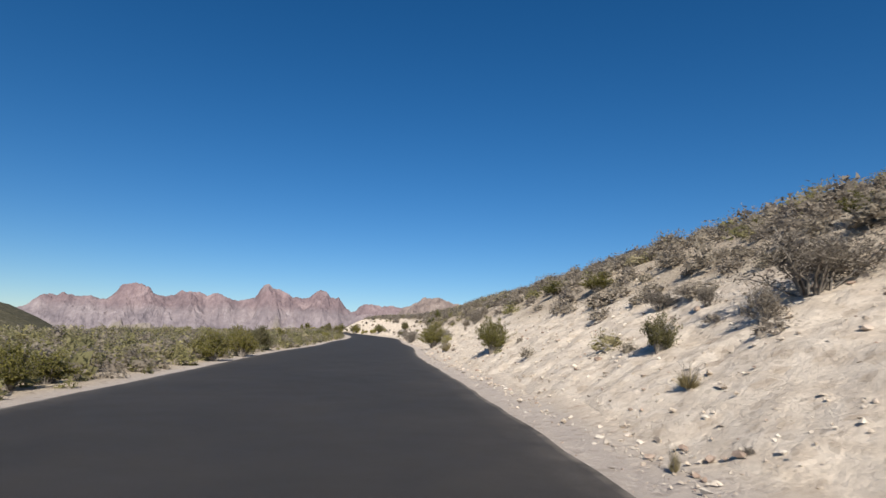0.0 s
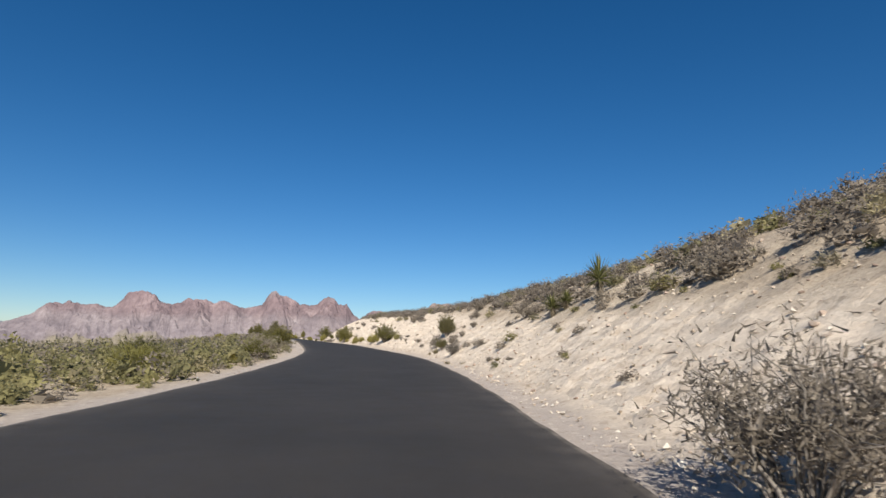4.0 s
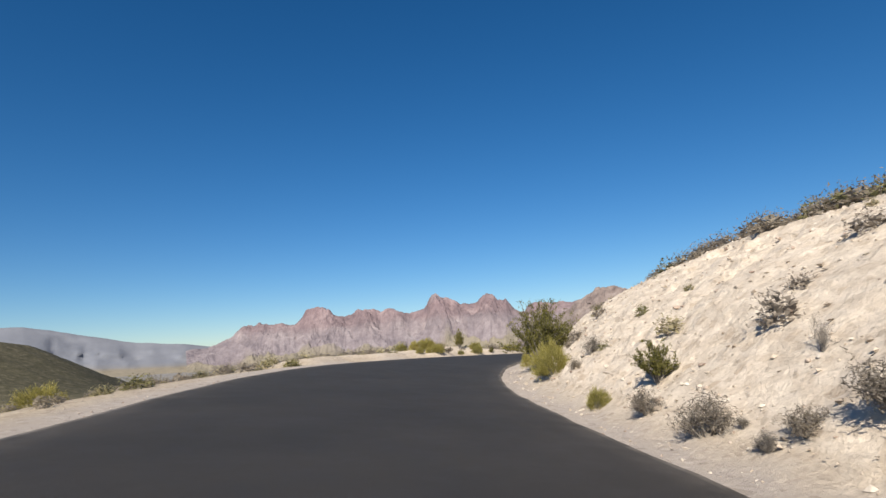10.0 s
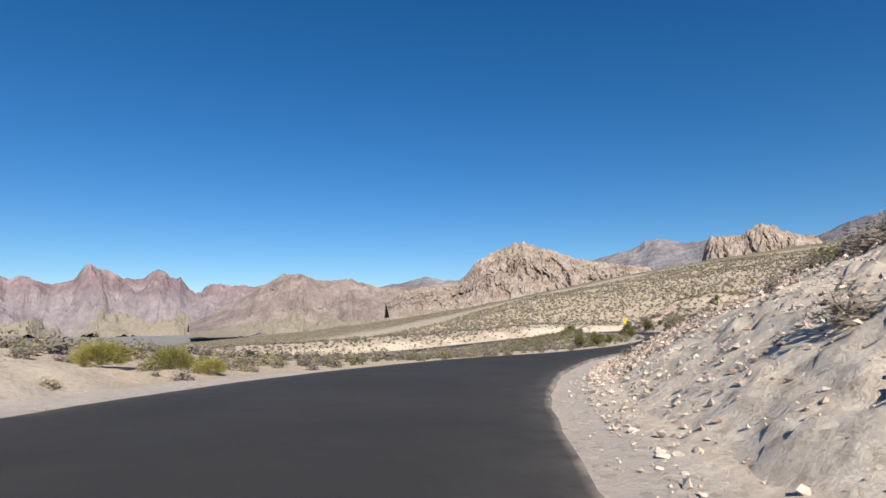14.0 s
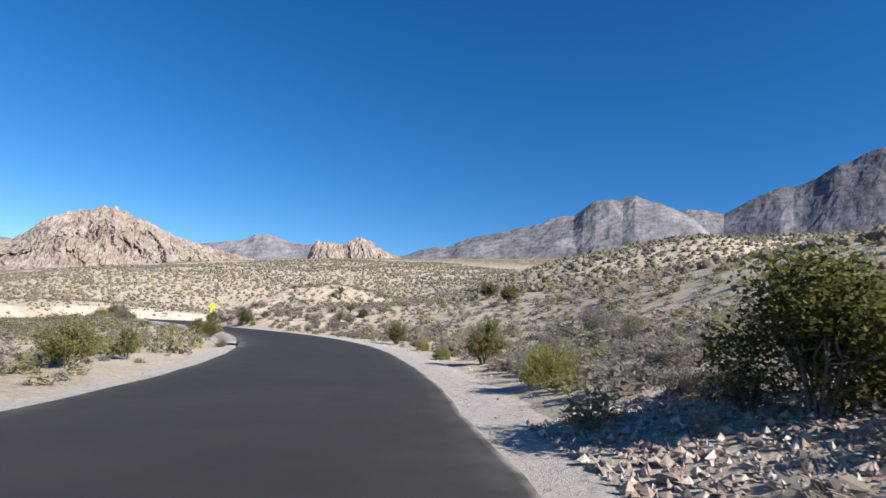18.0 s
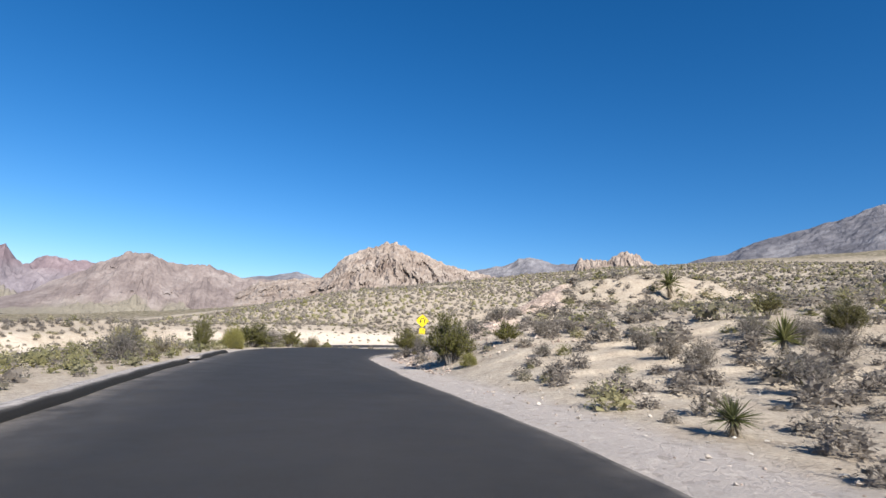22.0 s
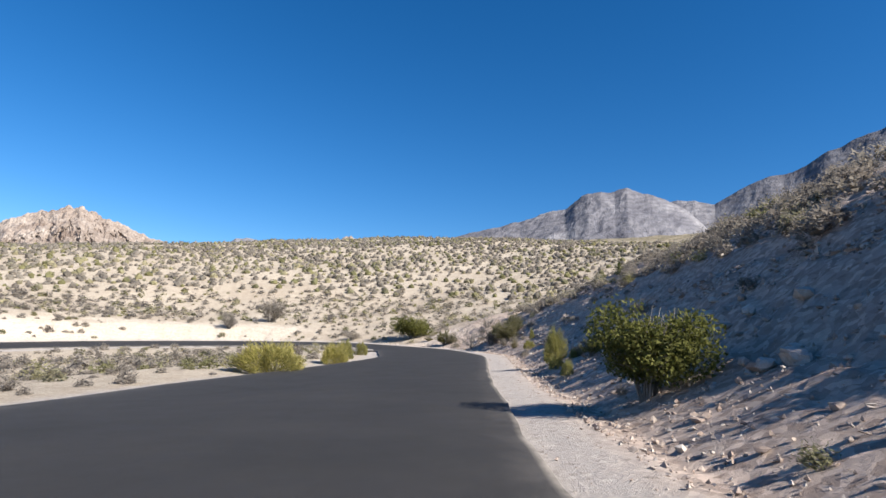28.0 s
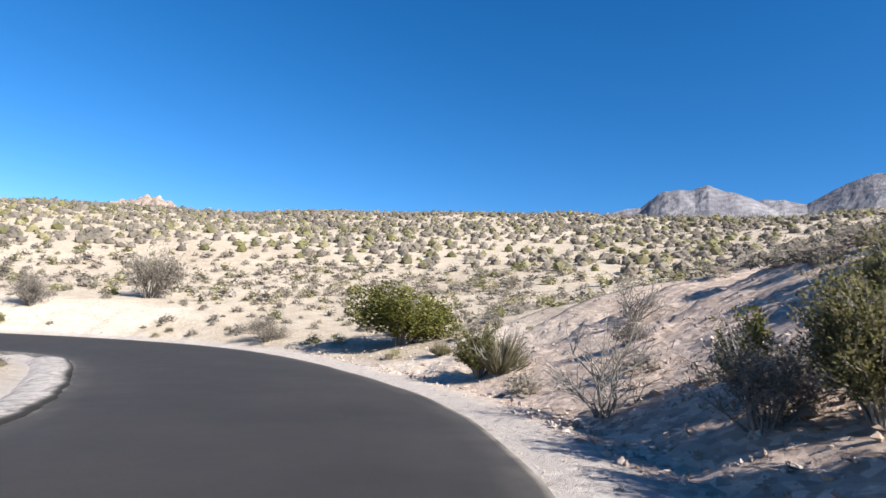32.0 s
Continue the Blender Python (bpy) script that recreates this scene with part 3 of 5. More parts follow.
# lavender base carries painted aerial haze; the red and buff beds are rock
M_HAZED_RED = rock_wall("hazed_red_sandstone", (0.165, 0.15, 0.175), (0.24, 0.215, 0.24), (0.34, 0.315, 0.34), 0.0, 0.006, beds=(20, 400))
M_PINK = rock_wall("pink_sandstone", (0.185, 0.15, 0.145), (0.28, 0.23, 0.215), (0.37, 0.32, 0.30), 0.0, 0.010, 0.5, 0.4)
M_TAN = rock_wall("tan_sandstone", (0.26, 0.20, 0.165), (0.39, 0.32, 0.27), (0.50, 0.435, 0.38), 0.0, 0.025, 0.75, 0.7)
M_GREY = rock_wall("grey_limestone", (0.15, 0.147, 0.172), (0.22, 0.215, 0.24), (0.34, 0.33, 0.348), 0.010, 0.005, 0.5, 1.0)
# haze of the distance is painted into this flat blue-grey rock colour
M_HAZED_BLUE = rock_wall("hazed_limestone", (0.17, 0.185, 0.225), (0.20, 0.215, 0.255), (0.235, 0.25, 0.29), 0.0, 0.002, 0.1, 0.5, 0.1)

mountain("backdrop_low_range", "low mountain range beyond the valley with haze in its colour", M_HAZED_BLUE,
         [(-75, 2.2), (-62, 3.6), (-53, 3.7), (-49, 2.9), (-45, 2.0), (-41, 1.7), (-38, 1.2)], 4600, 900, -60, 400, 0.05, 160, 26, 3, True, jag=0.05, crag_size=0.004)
mountain("backdrop_red_range", "jagged red and buff sandstone escarpment with mauve haze in its colour", M_HAZED_RED,
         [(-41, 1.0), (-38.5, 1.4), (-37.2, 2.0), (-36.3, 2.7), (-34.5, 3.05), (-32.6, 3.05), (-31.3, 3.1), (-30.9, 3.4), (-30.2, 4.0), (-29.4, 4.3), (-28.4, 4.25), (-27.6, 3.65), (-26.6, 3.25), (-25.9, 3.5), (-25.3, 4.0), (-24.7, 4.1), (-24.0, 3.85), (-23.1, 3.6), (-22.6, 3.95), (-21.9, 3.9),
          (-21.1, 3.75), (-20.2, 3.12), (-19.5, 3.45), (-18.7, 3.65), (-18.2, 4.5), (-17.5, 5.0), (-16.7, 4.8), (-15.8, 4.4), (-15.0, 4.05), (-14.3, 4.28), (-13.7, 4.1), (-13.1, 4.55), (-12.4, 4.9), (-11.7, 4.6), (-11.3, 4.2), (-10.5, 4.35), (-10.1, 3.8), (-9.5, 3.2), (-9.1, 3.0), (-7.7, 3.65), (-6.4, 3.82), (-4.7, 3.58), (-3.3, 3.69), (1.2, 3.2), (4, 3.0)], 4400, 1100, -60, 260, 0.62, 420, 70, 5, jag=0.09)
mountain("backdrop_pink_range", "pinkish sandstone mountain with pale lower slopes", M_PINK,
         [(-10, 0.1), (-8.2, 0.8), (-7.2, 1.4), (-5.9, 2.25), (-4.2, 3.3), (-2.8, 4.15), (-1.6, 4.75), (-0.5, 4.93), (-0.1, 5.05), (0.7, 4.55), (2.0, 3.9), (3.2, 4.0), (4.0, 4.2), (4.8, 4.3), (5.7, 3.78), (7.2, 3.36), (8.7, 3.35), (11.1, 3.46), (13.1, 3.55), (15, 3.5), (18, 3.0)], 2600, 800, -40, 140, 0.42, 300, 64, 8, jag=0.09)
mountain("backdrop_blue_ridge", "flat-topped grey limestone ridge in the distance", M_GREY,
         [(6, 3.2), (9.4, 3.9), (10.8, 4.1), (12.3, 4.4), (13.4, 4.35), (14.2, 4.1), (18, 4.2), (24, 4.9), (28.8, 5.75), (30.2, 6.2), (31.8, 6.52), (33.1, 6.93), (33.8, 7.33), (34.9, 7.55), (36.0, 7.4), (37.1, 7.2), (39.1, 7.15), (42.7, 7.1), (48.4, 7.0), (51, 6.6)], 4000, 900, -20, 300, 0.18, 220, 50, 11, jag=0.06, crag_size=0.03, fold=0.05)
mountain("backdrop_tan_crag", "craggy tan sandstone hill with cracked faces", M_TAN,
         [(7.5, 2.0), (9.4, 3.2), (11.5, 3.6), (13.1, 3.8), (14.8, 4.1), (15.8, 4.95), (16.6, 5.9), (17.2, 6.4), (18.4, 7.0), (19.6, 7.45), (20.6, 7.85), (21.5, 7.9), (22.4, 7.6), (23.4, 7.25), (24.5, 6.95), (26.1, 6.35), (27.6, 6.05), (29.2, 5.72), (31.3, 5.4), (33.5, 5.0), (35.0, 4.2), (37, 1.5)], 1300, 420, 4, 30, 0.10, 420, 100, 14, foot=0.12, jag=0.12, crag_size=0.035, fold=0.16, run=0.3)
mountain("backdrop_small_crag", "small tan sandstone outcrop on the skyline", M_TAN,
         [(38.2, 4.5), (38.8, 6.9), (39.2, 7.45), (39.9, 7.55), (41.0, 7.53), (41.8, 7.6), (42.6, 8.1), (43.4, 8.4), (44.3, 8.1), (45.2, 7.6), (46.4, 7.15), (47.6, 6.75), (49, 5.5)], 1900, 300, 60, 32, 0.15, 220, 60, 17, foot=0.12, jag=0.1, crag_size=0.03, run=0.25)
mountain("backdrop_grey_mountain", "banded grey limestone mountain", M_GREY,
         [(44, 5.6), (48.4, 7.15), (50.0, 7.85), (52.2, 8.26), (53.4, 8.89), (55.0, 9.48), (57.2, 10.19), (59.4, 10.76), (61.5, 11.48), (63.4, 12.06), (64.7, 12.4), (65.6, 13.2), (66.7, 13.85), (68.0, 14.15), (69.3, 14.0), (70.4, 14.4), (71.6, 13.95), (72.9, 13.6), (73.9, 13.25), (74.8, 12.78), (76.2, 11.74), (78, 10.0), (81, 8.0)], 3400, 1500, 100, 300, 0.12, 320, 90, 20, jag=0.06, crag_size=0.014, fold=0.05, run=0.7, slant=-3.2)
mountain("backdrop_right_range", "grey-blue limestone range behind the hillside", M_GREY,
         [(70, 11.6), (73.7, 12.9), (74.6, 13.1), (76.6, 13.24), (78.2, 12.9), (79.0, 13.2), (80.3, 13.95), (81.5, 14.65), (82.7, 15.1), (83.7, 15.1), (84.6, 15.5), (85.7, 16.1), (87, 16.8), (92, 18.5), (98, 19), (106, 17)], 3900, 1400, 100, 380, 0.12, 220, 66, 23, jag=0.06, crag_size=0.012, fold=0.05, run=0.7, slant=-2.6)


# ---- plants ----
def leaf_material(name, dark, mid, light, rough=0.85):
    m, nt, b = shader(name, rough, 0.15)
    geo = nt.nodes.new("ShaderNodeNewGeometry")
    c = ramp(nt, geo.outputs["Random Per Island"], [(0.0, dark), (0.5, mid), (1.0, light)])
    info = nt.nodes.new("ShaderNodeObjectInfo")
    tint = ramp(nt, info.outputs["Random"], [(0.0, (0.78, 0.80, 0.85)), (1.0, (1.2, 1.15, 1.05))])
    c = mix(nt, 1.0, c, tint, "MULTIPLY")
    paint(nt, b, c)
    thin_leaf(nt, b, c)
    b.inputs["Sheen Weight"].default_value = 0.05
    return m


def bark_material(name, a, bb):
    m, nt, b = shader(name, 0.95, 0.1)
    paint(nt, b, ramp(nt, tex_noise(nt, 9, 5, 0.7), [(0.3, a), (0.7, bb)]))
    return m


LEAF = {
    "creosote": leaf_material("creosote_leaf", (0.09, 0.088, 0.022), (0.165, 0.16, 0.045), (0.28, 0.255, 0.085)),
    "juniper": leaf_material("juniper_leaf", (0.08, 0.077, 0.032), (0.15, 0.14, 0.060), (0.25, 0.23, 0.11)),
    "blackbrush": leaf_material("blackbrush_twig", (0.13, 0.113, 0.095), (0.22, 0.195, 0.165), (0.34, 0.305, 0.265)),
    "bunchgrass": leaf_material("dry_grass", (0.17, 0.145, 0.075), (0.27, 0.235, 0.13), (0.40, 0.35, 0.215)),
    "rabbitbrush": leaf_material("rabbitbrush_leaf", (0.21, 0.195, 0.05), (0.34, 0.315, 0.095), (0.50, 0.455, 0.19)),
    "yucca": leaf_material("yucca_blade", (0.075, 0.085, 0.03), (0.15, 0.16, 0.06), (0.30, 0.30, 0.13)),
    "scrub_oak": leaf_material("oak_leaf", (0.065, 0.072, 0.016), (0.135, 0.14, 0.034), (0.225, 0.22, 0.065)),
    "dead_bush": leaf_material("dead_twig", (0.12, 0.105, 0.09), (0.21, 0.19, 0.17), (0.33, 0.31, 0.28)),
}
M_BARK = bark_material("grey_bark", (0.14, 0.125, 0.11), (0.34, 0.31, 0.28))
M_DEADLEAF = leaf_material("dead_blade", (0.16, 0.13, 0.09), (0.27, 0.23, 0.17), (0.40, 0.35, 0.27))


def tubes(paths, sides=4):
    """Tapered limbs: a list of (points, first radius, last radius)."""
    vs, fs, n = [], [], 0
    for pts, ra, rb in paths:
        pts = np.asarray(pts, float)
        k = len(pts)
        d = np.gradient(pts, axis=0)
        d /= np.linalg.norm(d, axis=1)[:, None] + 1e-9
        a = np.cross(d, (0.31, 0.52, 0.79))
        a /= np.linalg.norm(a, axis=1)[:, None] + 1e-9
        b = np.cross(d, a)
        ang = np.arange(sides) / sides * 2 * np.pi
        rad = np.linspace(ra, rb, k)
        ring = pts[:, None] + rad[:, None, None] * (np.cos(ang)[None, :, None] * a[:, None] + np.sin(ang)[None, :, None] * b[:, None])
        vs.append(ring.reshape(-1, 3))
        i = np.arange(k - 1)[:, None] * sides + np.arange(sides)[None]
        j = np.arange(k - 1)[:, None] * sides + (np.arange(sides)[None] + 1) % sides
        q = np.stack([i, j, j + sides, i + sides], -1).reshape(-1, 4)
        fs.append(np.vstack([q[:, [0, 1, 2]], q[:, [0, 2, 3]]]) + n)
        n += k * sides
    return np.vstack(vs), np.vstack(fs)


def flakes(r, at, size, along=None, thin=0.5):
    """One small pointed triangle of leaf at every place; along bends them one way."""
    n = len(at)
    d = r.normal(size=(n, 3))
    if along is not None:
        d = d * 0.55 + along
    d /= np.linalg.norm(d, axis=1)[:, None]
    s = np.cross(d, r.normal(size=(n, 3)))
    s /= np.linalg.norm(s, axis=1)[:, None] + 1e-9
    L = (size * r.uniform(0.6, 1.35, n))[:, None]
    v = np.stack([at - s * L * thin * 0.5 - d * L * 0.35, at + s * L * thin * 0.5 - d * L * 0.35, at + d * L * 0.65], 1)
    return v.reshape(-1, 3), np.arange(n * 3).reshape(-1, 3)


def limbs(r, n, lean, forks, wob=0.10, low=0.05):
    """Stems that rise from the root into a dome of unit height and width. Returns limbs and points on them."""
    paths, tips = [], []
    for i in range(n):
        az = r.uniform(0, 6.283)
        out = 0.5 * math.sqrt(r.uniform(0.02, 1)) * lean
        top = r.uniform(0.55, 1.0) * math.sqrt(max(0.15, 1 - (out / 0.56) ** 2))
        end = np.array([math.cos(az) * out, math.sin(az) * out, top])
        base = np.array([math.cos(az) * low, math.sin(az) * low, -0.06]) * r.uniform(0.3, 1.2)
        base[2] = -0.06
        t = np.linspace(0, 1, 5)[:, None]
        pts = base + (end - base) * np.concatenate([t**1.25, t**1.25, t**0.9], 1) + r.normal(size=(5, 3)) * wob * 0.35 * t * (1 - 0.4 * t)
        paths.append((pts, r.uniform(0.010, 0.018), 0.004))
        tips += list(pts[2:])
        for f in range(forks):
            k = r.randint(2, 4)
            dv = (end - base) * 0.30 + r.normal(size=3) * 0.13
            dv[2] = abs(dv[2])
            p2 = np.stack([pts[k], pts[k] + dv * 0.5 + r.normal(size=3) * 0.02, pts[k] + dv])
            p2[:, 2] = np.minimum(p2[:, 2], 1.02)
            paths.append((p2, 0.006, 0.0025))
            tips += list(p2[1:])
    return paths, np.array(tips)


def plant_template(kind, variant, fine):
    """Stems and foliage of one plant, one metre high and wide, standing at the origin."""
    r = np.random.RandomState(hash_of(kind) + variant * 17 + 3)
    n = 2.2 if fine else 1.0
    small = 0.62 if fine else 1.0
    if kind in ("creosote", "juniper"):
        dense = kind == "juniper"
        paths, tips = limbs(r, int((20 if not dense else 24) * n**0.6), 0.95, 5, 0.08)
        at, way = [], []
        for pts, ra, rb in paths:
            k = int((46 if ra > 0.007 else 30) * n)
            t = r.uniform(0.42 if ra > 0.007 else 0.1, 1.0, k) * (len(pts) - 1)
            i = np.minimum(t.astype(int), len(pts) - 2)
            at.append(pts[i] + (pts[i + 1] - pts[i]) * (t - i)[:, None])
            way.append(np.repeat(((pts[-1] - pts[-2]) / (np.linalg.norm(pts[-1] - pts[-2]) + 1e-6))[None], k, 0))
        at, way = np.vstack(at), np.vstack(way)
        at = at + r.normal(size=at.shape) * (0.024 if not dense else 0.036)
        up = at[:, 2] > (0.16 if not dense else 0.06)
        return tubes(paths), flakes(r, at[up], 0.055 * small, way[up] * 0.5 + np.array([0, 0, 0.45]), 0.5)
    if kind == "scrub_oak":
        paths, tips = limbs(r, 18, 0.75, 4)
        paths = [(np.asarray(p) * (0.85, 0.85, 0.78), a, b) for p, a, b in paths]
        lobes = []
        for i in range(20):
            az, rr = i * 2.4, 0.36 * math.sqrt((i + 0.5) / 20)
            lobes.append((np.array([math.cos(az) * rr, math.sin(az) * rr, r.uniform(0.2, 0.84 - 0.7 * rr)]) + r.normal(size=3) * 0.03, r.uniform(0.14, 0.24)))
        out = []
        for c, rad in lobes:
            d = r.normal(size=(int(250 * n), 3))
            d /= np.linalg.norm(d, axis=1)[:, None]
            out.append(c + d * rad * r.uniform(0.55, 1.15, (len(d), 1)))
        at = np.vstack(out)
        at = at[(at[:, 2] > 0.04) & (np.hypot(at[:, 0], at[:, 1]) < 0.56)]
        return tubes(paths), flakes(r, at, 0.05 * small, None, 0.8)
    if kind == "blackbrush":
        paths, tips = limbs(r, 26, 1.05, 4, 0.16, 0.10)
        at = tips[r.randint(0, len(tips), int(1900 * n))] + r.normal(size=(int(1900 * n), 3)) * 0.055
        at = at[at[:, 2] > 0.03]
        return tubes(paths, 3), flakes(r, at, 0.095 * small, np.array([0, 0, 0.35]), 0.22)
    if kind == "dead_bush":
        paths, tips = limbs(r, 22, 1.15, 5, 0.22, 0.08)
        at = tips[r.randint(0, len(tips), 260)] + r.normal(size=(260, 3)) * 0.05
        return tubes(paths, 4), flakes(r, at, 0.10, None, 0.09)
    if kind == "rabbitbrush":
        # a rounded, uneven cushion of fine upright twigs over bare grey stems
        paths = []
        for i in range(13):
            az, tilt = i * 2.4 + r.uniform(-0.4, 0.4), radians(8 + 62 * (i + r.uniform(0, 1)) / 13)
            end = np.array([math.cos(az) * math.sin(tilt) * 0.42, math.sin(az) * math.sin(tilt) * 0.42, 0.62 * math.cos(tilt) + 0.08])
            paths.append((np.stack([end * (0.1, 0.1, -0.1), end * (0.45, 0.45, 0.5) + r.normal(size=3) * 0.02, end]), 0.012, 0.004))
        k = int(2300 * n)
        d = r.normal(size=(k, 3))
        d[:, 2] = abs(d[:, 2]) - 0.08
        d /= np.linalg.norm(d, axis=1)[:, None]
        az = np.arctan2(d[:, 1], d[:, 0])
        lob = 1 + 0.16 * np.sin(3 * az + variant * 2) + 0.14 * np.sin(5 * az + 4 * d[:, 2] + variant) + 0.08 * np.sin(11 * d[:, 0] + 9 * d[:, 1])
        tip = d * (0.46, 0.46, 0.82) * (lob * r.uniform(0.72, 1.03, k) ** 0.6)[:, None] + (0, 0, 0.12)
        L = r.uniform(0.10, 0.24, k)[:, None]
        root = tip - (d * 0.55 + (0, 0, 0.5) + r.normal(size=(k, 3)) * 0.12) * L
        s = np.cross(tip - root, r.normal(size=(k, 3)))
        s /= np.linalg.norm(s, axis=1)[:, None] + 1e-9
        w = 0.009 * small
        v = np.stack([root - s * w, root + s * w, tip], 1).reshape(-1, 3)
        at = tip + r.normal(size=(k, 3)) * 0.012
        v2, f2 = flakes(r, at, 0.05 * small, d * 0.5 + (0, 0, 0.6), 0.26)
        return tubes(paths, 4), (np.vstack([v, v2]), np.vstack([np.arange(len(v)).reshape(-1, 3), f2 + len(v)]))
    if kind == "bunchgrass":
        paths, tips = limbs(r, 14, 1.0, 3)
        k = int(620 * n)
        az, rad = r.uniform(0, 6.283, k), 0.5 * np.sqrt(r.uniform(0, 1, k))
        top = np.stack([np.cos(az) * rad, np.sin(az) * rad, np.sqrt(np.clip(1 - (rad / 0.53) ** 2, 0.02, 1)) * r.uniform(0.5, 1.0, k)], 1)
        # sprays of twigs of uneven height
        lobe = np.array([0.72 + 0.34 * math.sin(2.0 * p[0] + 5 * variant) * math.cos(2.6 * p[1] + variant) + 0.16 * math.sin(9 * p[0] + 7 * p[1]) for p in np.c_[np.cos(az) * (0.4 + rad), np.sin(az) * (0.4 + rad)]])
        top = top * np.clip(lobe, 0.45, 1.05)[:, None]
        root = top * (0.35, 0.35, 0.12)
        d = top - root
        s = np.cross(d, r.normal(size=(k, 3)))
        s /= np.linalg.norm(s, axis=1)[:, None] + 1e-9
        v = np.stack([root - s * 0.007, root + s * 0.007, top], 1).reshape(-1, 3)
        f = np.arange(3 * k).reshape(-1, 3)
        return tubes(paths, 3), (v, f)
    # yucca: a short trunk in a skirt of dead blades below a rosette of stiff ones
    trunk = tubes([(np.array([(0, 0, -0.06), (0.01, 0, 0.15), (0, 0.015, 0.38)]), 0.07, 0.055)], 7)
    # dead blades hang round the trunk
    hang = []
    for i in range(60):
        az, el, L = i * 2.399, radians(r.uniform(-78, -35)), r.uniform(0.2, 0.34)
        d = np.array([math.cos(az) * math.cos(el), math.sin(az) * math.cos(el), math.sin(el)])
        side = np.array([-math.sin(az), math.cos(az), 0]) * 0.016
        b = np.array([0, 0, r.uniform(0.16, 0.36)]) + np.array([math.cos(az), math.sin(az), 0]) * 0.05
        hang += [b - side, b + side, b + d * L]
    trunk = np.vstack([trunk[0], hang]), np.vstack([trunk[1], np.arange(len(hang)).reshape(-1, 3) + len(trunk[0])])
    vs, fs = [], []
    k = 110
    for i in range(k):
        az, el = i * 2.399, radians(r.uniform(-18, 85))
        d = np.array([math.cos(az) * math.cos(el), math.sin(az) * math.cos(el), math.sin(el)])
        side = np.array([-math.sin(az), math.cos(az), 0])
        L = r.uniform(0.42, 0.6)
        b = np.array([0, 0, 0.37]) + d * 0.04
        mid, end = b + d * L * 0.45, b + d * L - np.array([0, 0, 0.05 * math.cos(el)])
        low = np.array([0, 0, -0.010])
        o = len(vs)
        vs += [b - side * 0.012, b + low, b + side * 0.012, mid - side * 0.017, mid + low, mid + side * 0.017, end]
        fs += [(o, o + 1, o + 4), (o, o + 4, o + 3), (o + 1, o + 2, o + 5), (o + 1, o + 5, o + 4), (o + 3, o + 4, o + 6), (o + 4, o + 5, o + 6)]
    return trunk, (np.array(vs), np.array(fs))


def hash_of(word):
    return sum(ord(c) * (i + 3) for i, c in enumerate(word)) % 9973


LABEL = {
    "creosote": "upright olive-green desert bush with thin bare stems",
    "juniper": "dense brownish-green bush with grey woody stems",
    "blackbrush": "low twiggy grey-brown desert shrub",
    "bunchgrass": "tuft of dry straw-coloured desert grass",
    "rabbitbrush": "rounded yellow-green rabbitbrush with fine upright twigs",
    "yucca": "spiky green yucca with a rosette of stiff blades",
    "scrub_oak": "large rounded leafy dark green bush",
    "dead_bush": "bare grey dead bush with spreading branches",
}
NAMES = {"creosote": "creosote_bush", "juniper": "juniper_bush", "blackbrush": "blackbrush", "bunchgrass": "grass_tuft", "rabbitbrush": "rabbitbrush", "yucca": "yucca", "scrub_oak": "oak_bush", "dead_bush": "dead_bush"}
_templates = {}


def plant(kind, x, y, h, w, i):
    fine = max(h, w) > 1.25
    key = (kind, i % 3, fine)
    z = height([x], [y])[0][0]
    lean = Euler((random.uniform(-0.08, 0.08), random.uniform(-0.08, 0.08), random.uniform(0, 6.283)))
    m = Matrix.LocRotScale((x, y, z), lean, (w, w, h))
    if key in _templates:
        first = _templates[key]
        return copy_thing(first, m @ Matrix.Diagonal((1 / first.scale[0], 1 / first.scale[1], 1 / first.scale[2], 1)))
    root = new(NAMES[kind])
    (sv, sf), (lv, lf) = plant_template(kind, i % 3, fine)
    mesh_object("trunk" if kind in ("yucca", "scrub_oak") else "branchwork", sv, sf, M_BARK if kind != "yucca" else M_DEADLEAF, True, root)
    mesh_object("rosette" if kind == "yucca" else "tuft" if kind == "bunchgrass" else "crown", lv, lf, LEAF[kind], False, root)
    tagged(root, LABEL[kind], "bush" if kind not in ("yucca", "bunchgrass") else "yucca" if kind == "yucca" else "grass", "roadside plants")
    root.matrix_basis = m
    _templates[key] = root
    return root


PLANTS_A = [('bunchgrass', 5.1, 6.3, 0.33, 0.21), ('blackbrush', 5.8, 6.1, 0.10, 0.17), ('bunchgrass', 6.3, 8.7, 0.43, 0.57), ('blackbrush', 8.0, 9.6, 0.66, 0.66), ('blackbrush', 8.9, 9.7, 1.28, 2.32), ('juniper', 6.8, 11.2, 0.74, 0.78), ('creosote', 11.3, 11.7, 0.60, 0.89), ('blackbrush', 8.3, 12.3, 0.54, 0.48), ('creosote', -6.2, 12.2, 1.06, 0.91), ('blackbrush', 8.7, 14.2, 0.39, 0.70), ('blackbrush', 8.2, 14.7, 0.55, 0.95), ('creosote', -6.5, 13.8, 0.83, 1.16), ('creosote', 12.0, 17.1, 0.49, 0.69), ('bunchgrass', -6.4, 18.2, 0.61, 0.69), ('blackbrush', 13.4, 21.7, 0.61, 1.23), ('creosote', 4.7, 23.3, 1.40, 1.29), ('creosote', 8.9, 23.0, 0.77, 1.44), ('creosote', -6.7, 24.4, 1.30, 1.30), ('creosote', 8.4, 29.0, 0.74, 1.48), ('creosote', -7.1, 28.9, 1.52, 1.52), ('bunchgrass', 3.0, 34.0, 1.09, 1.02), ('bunchgrass', 2.7, 39.2, 0.31, 0.41)]
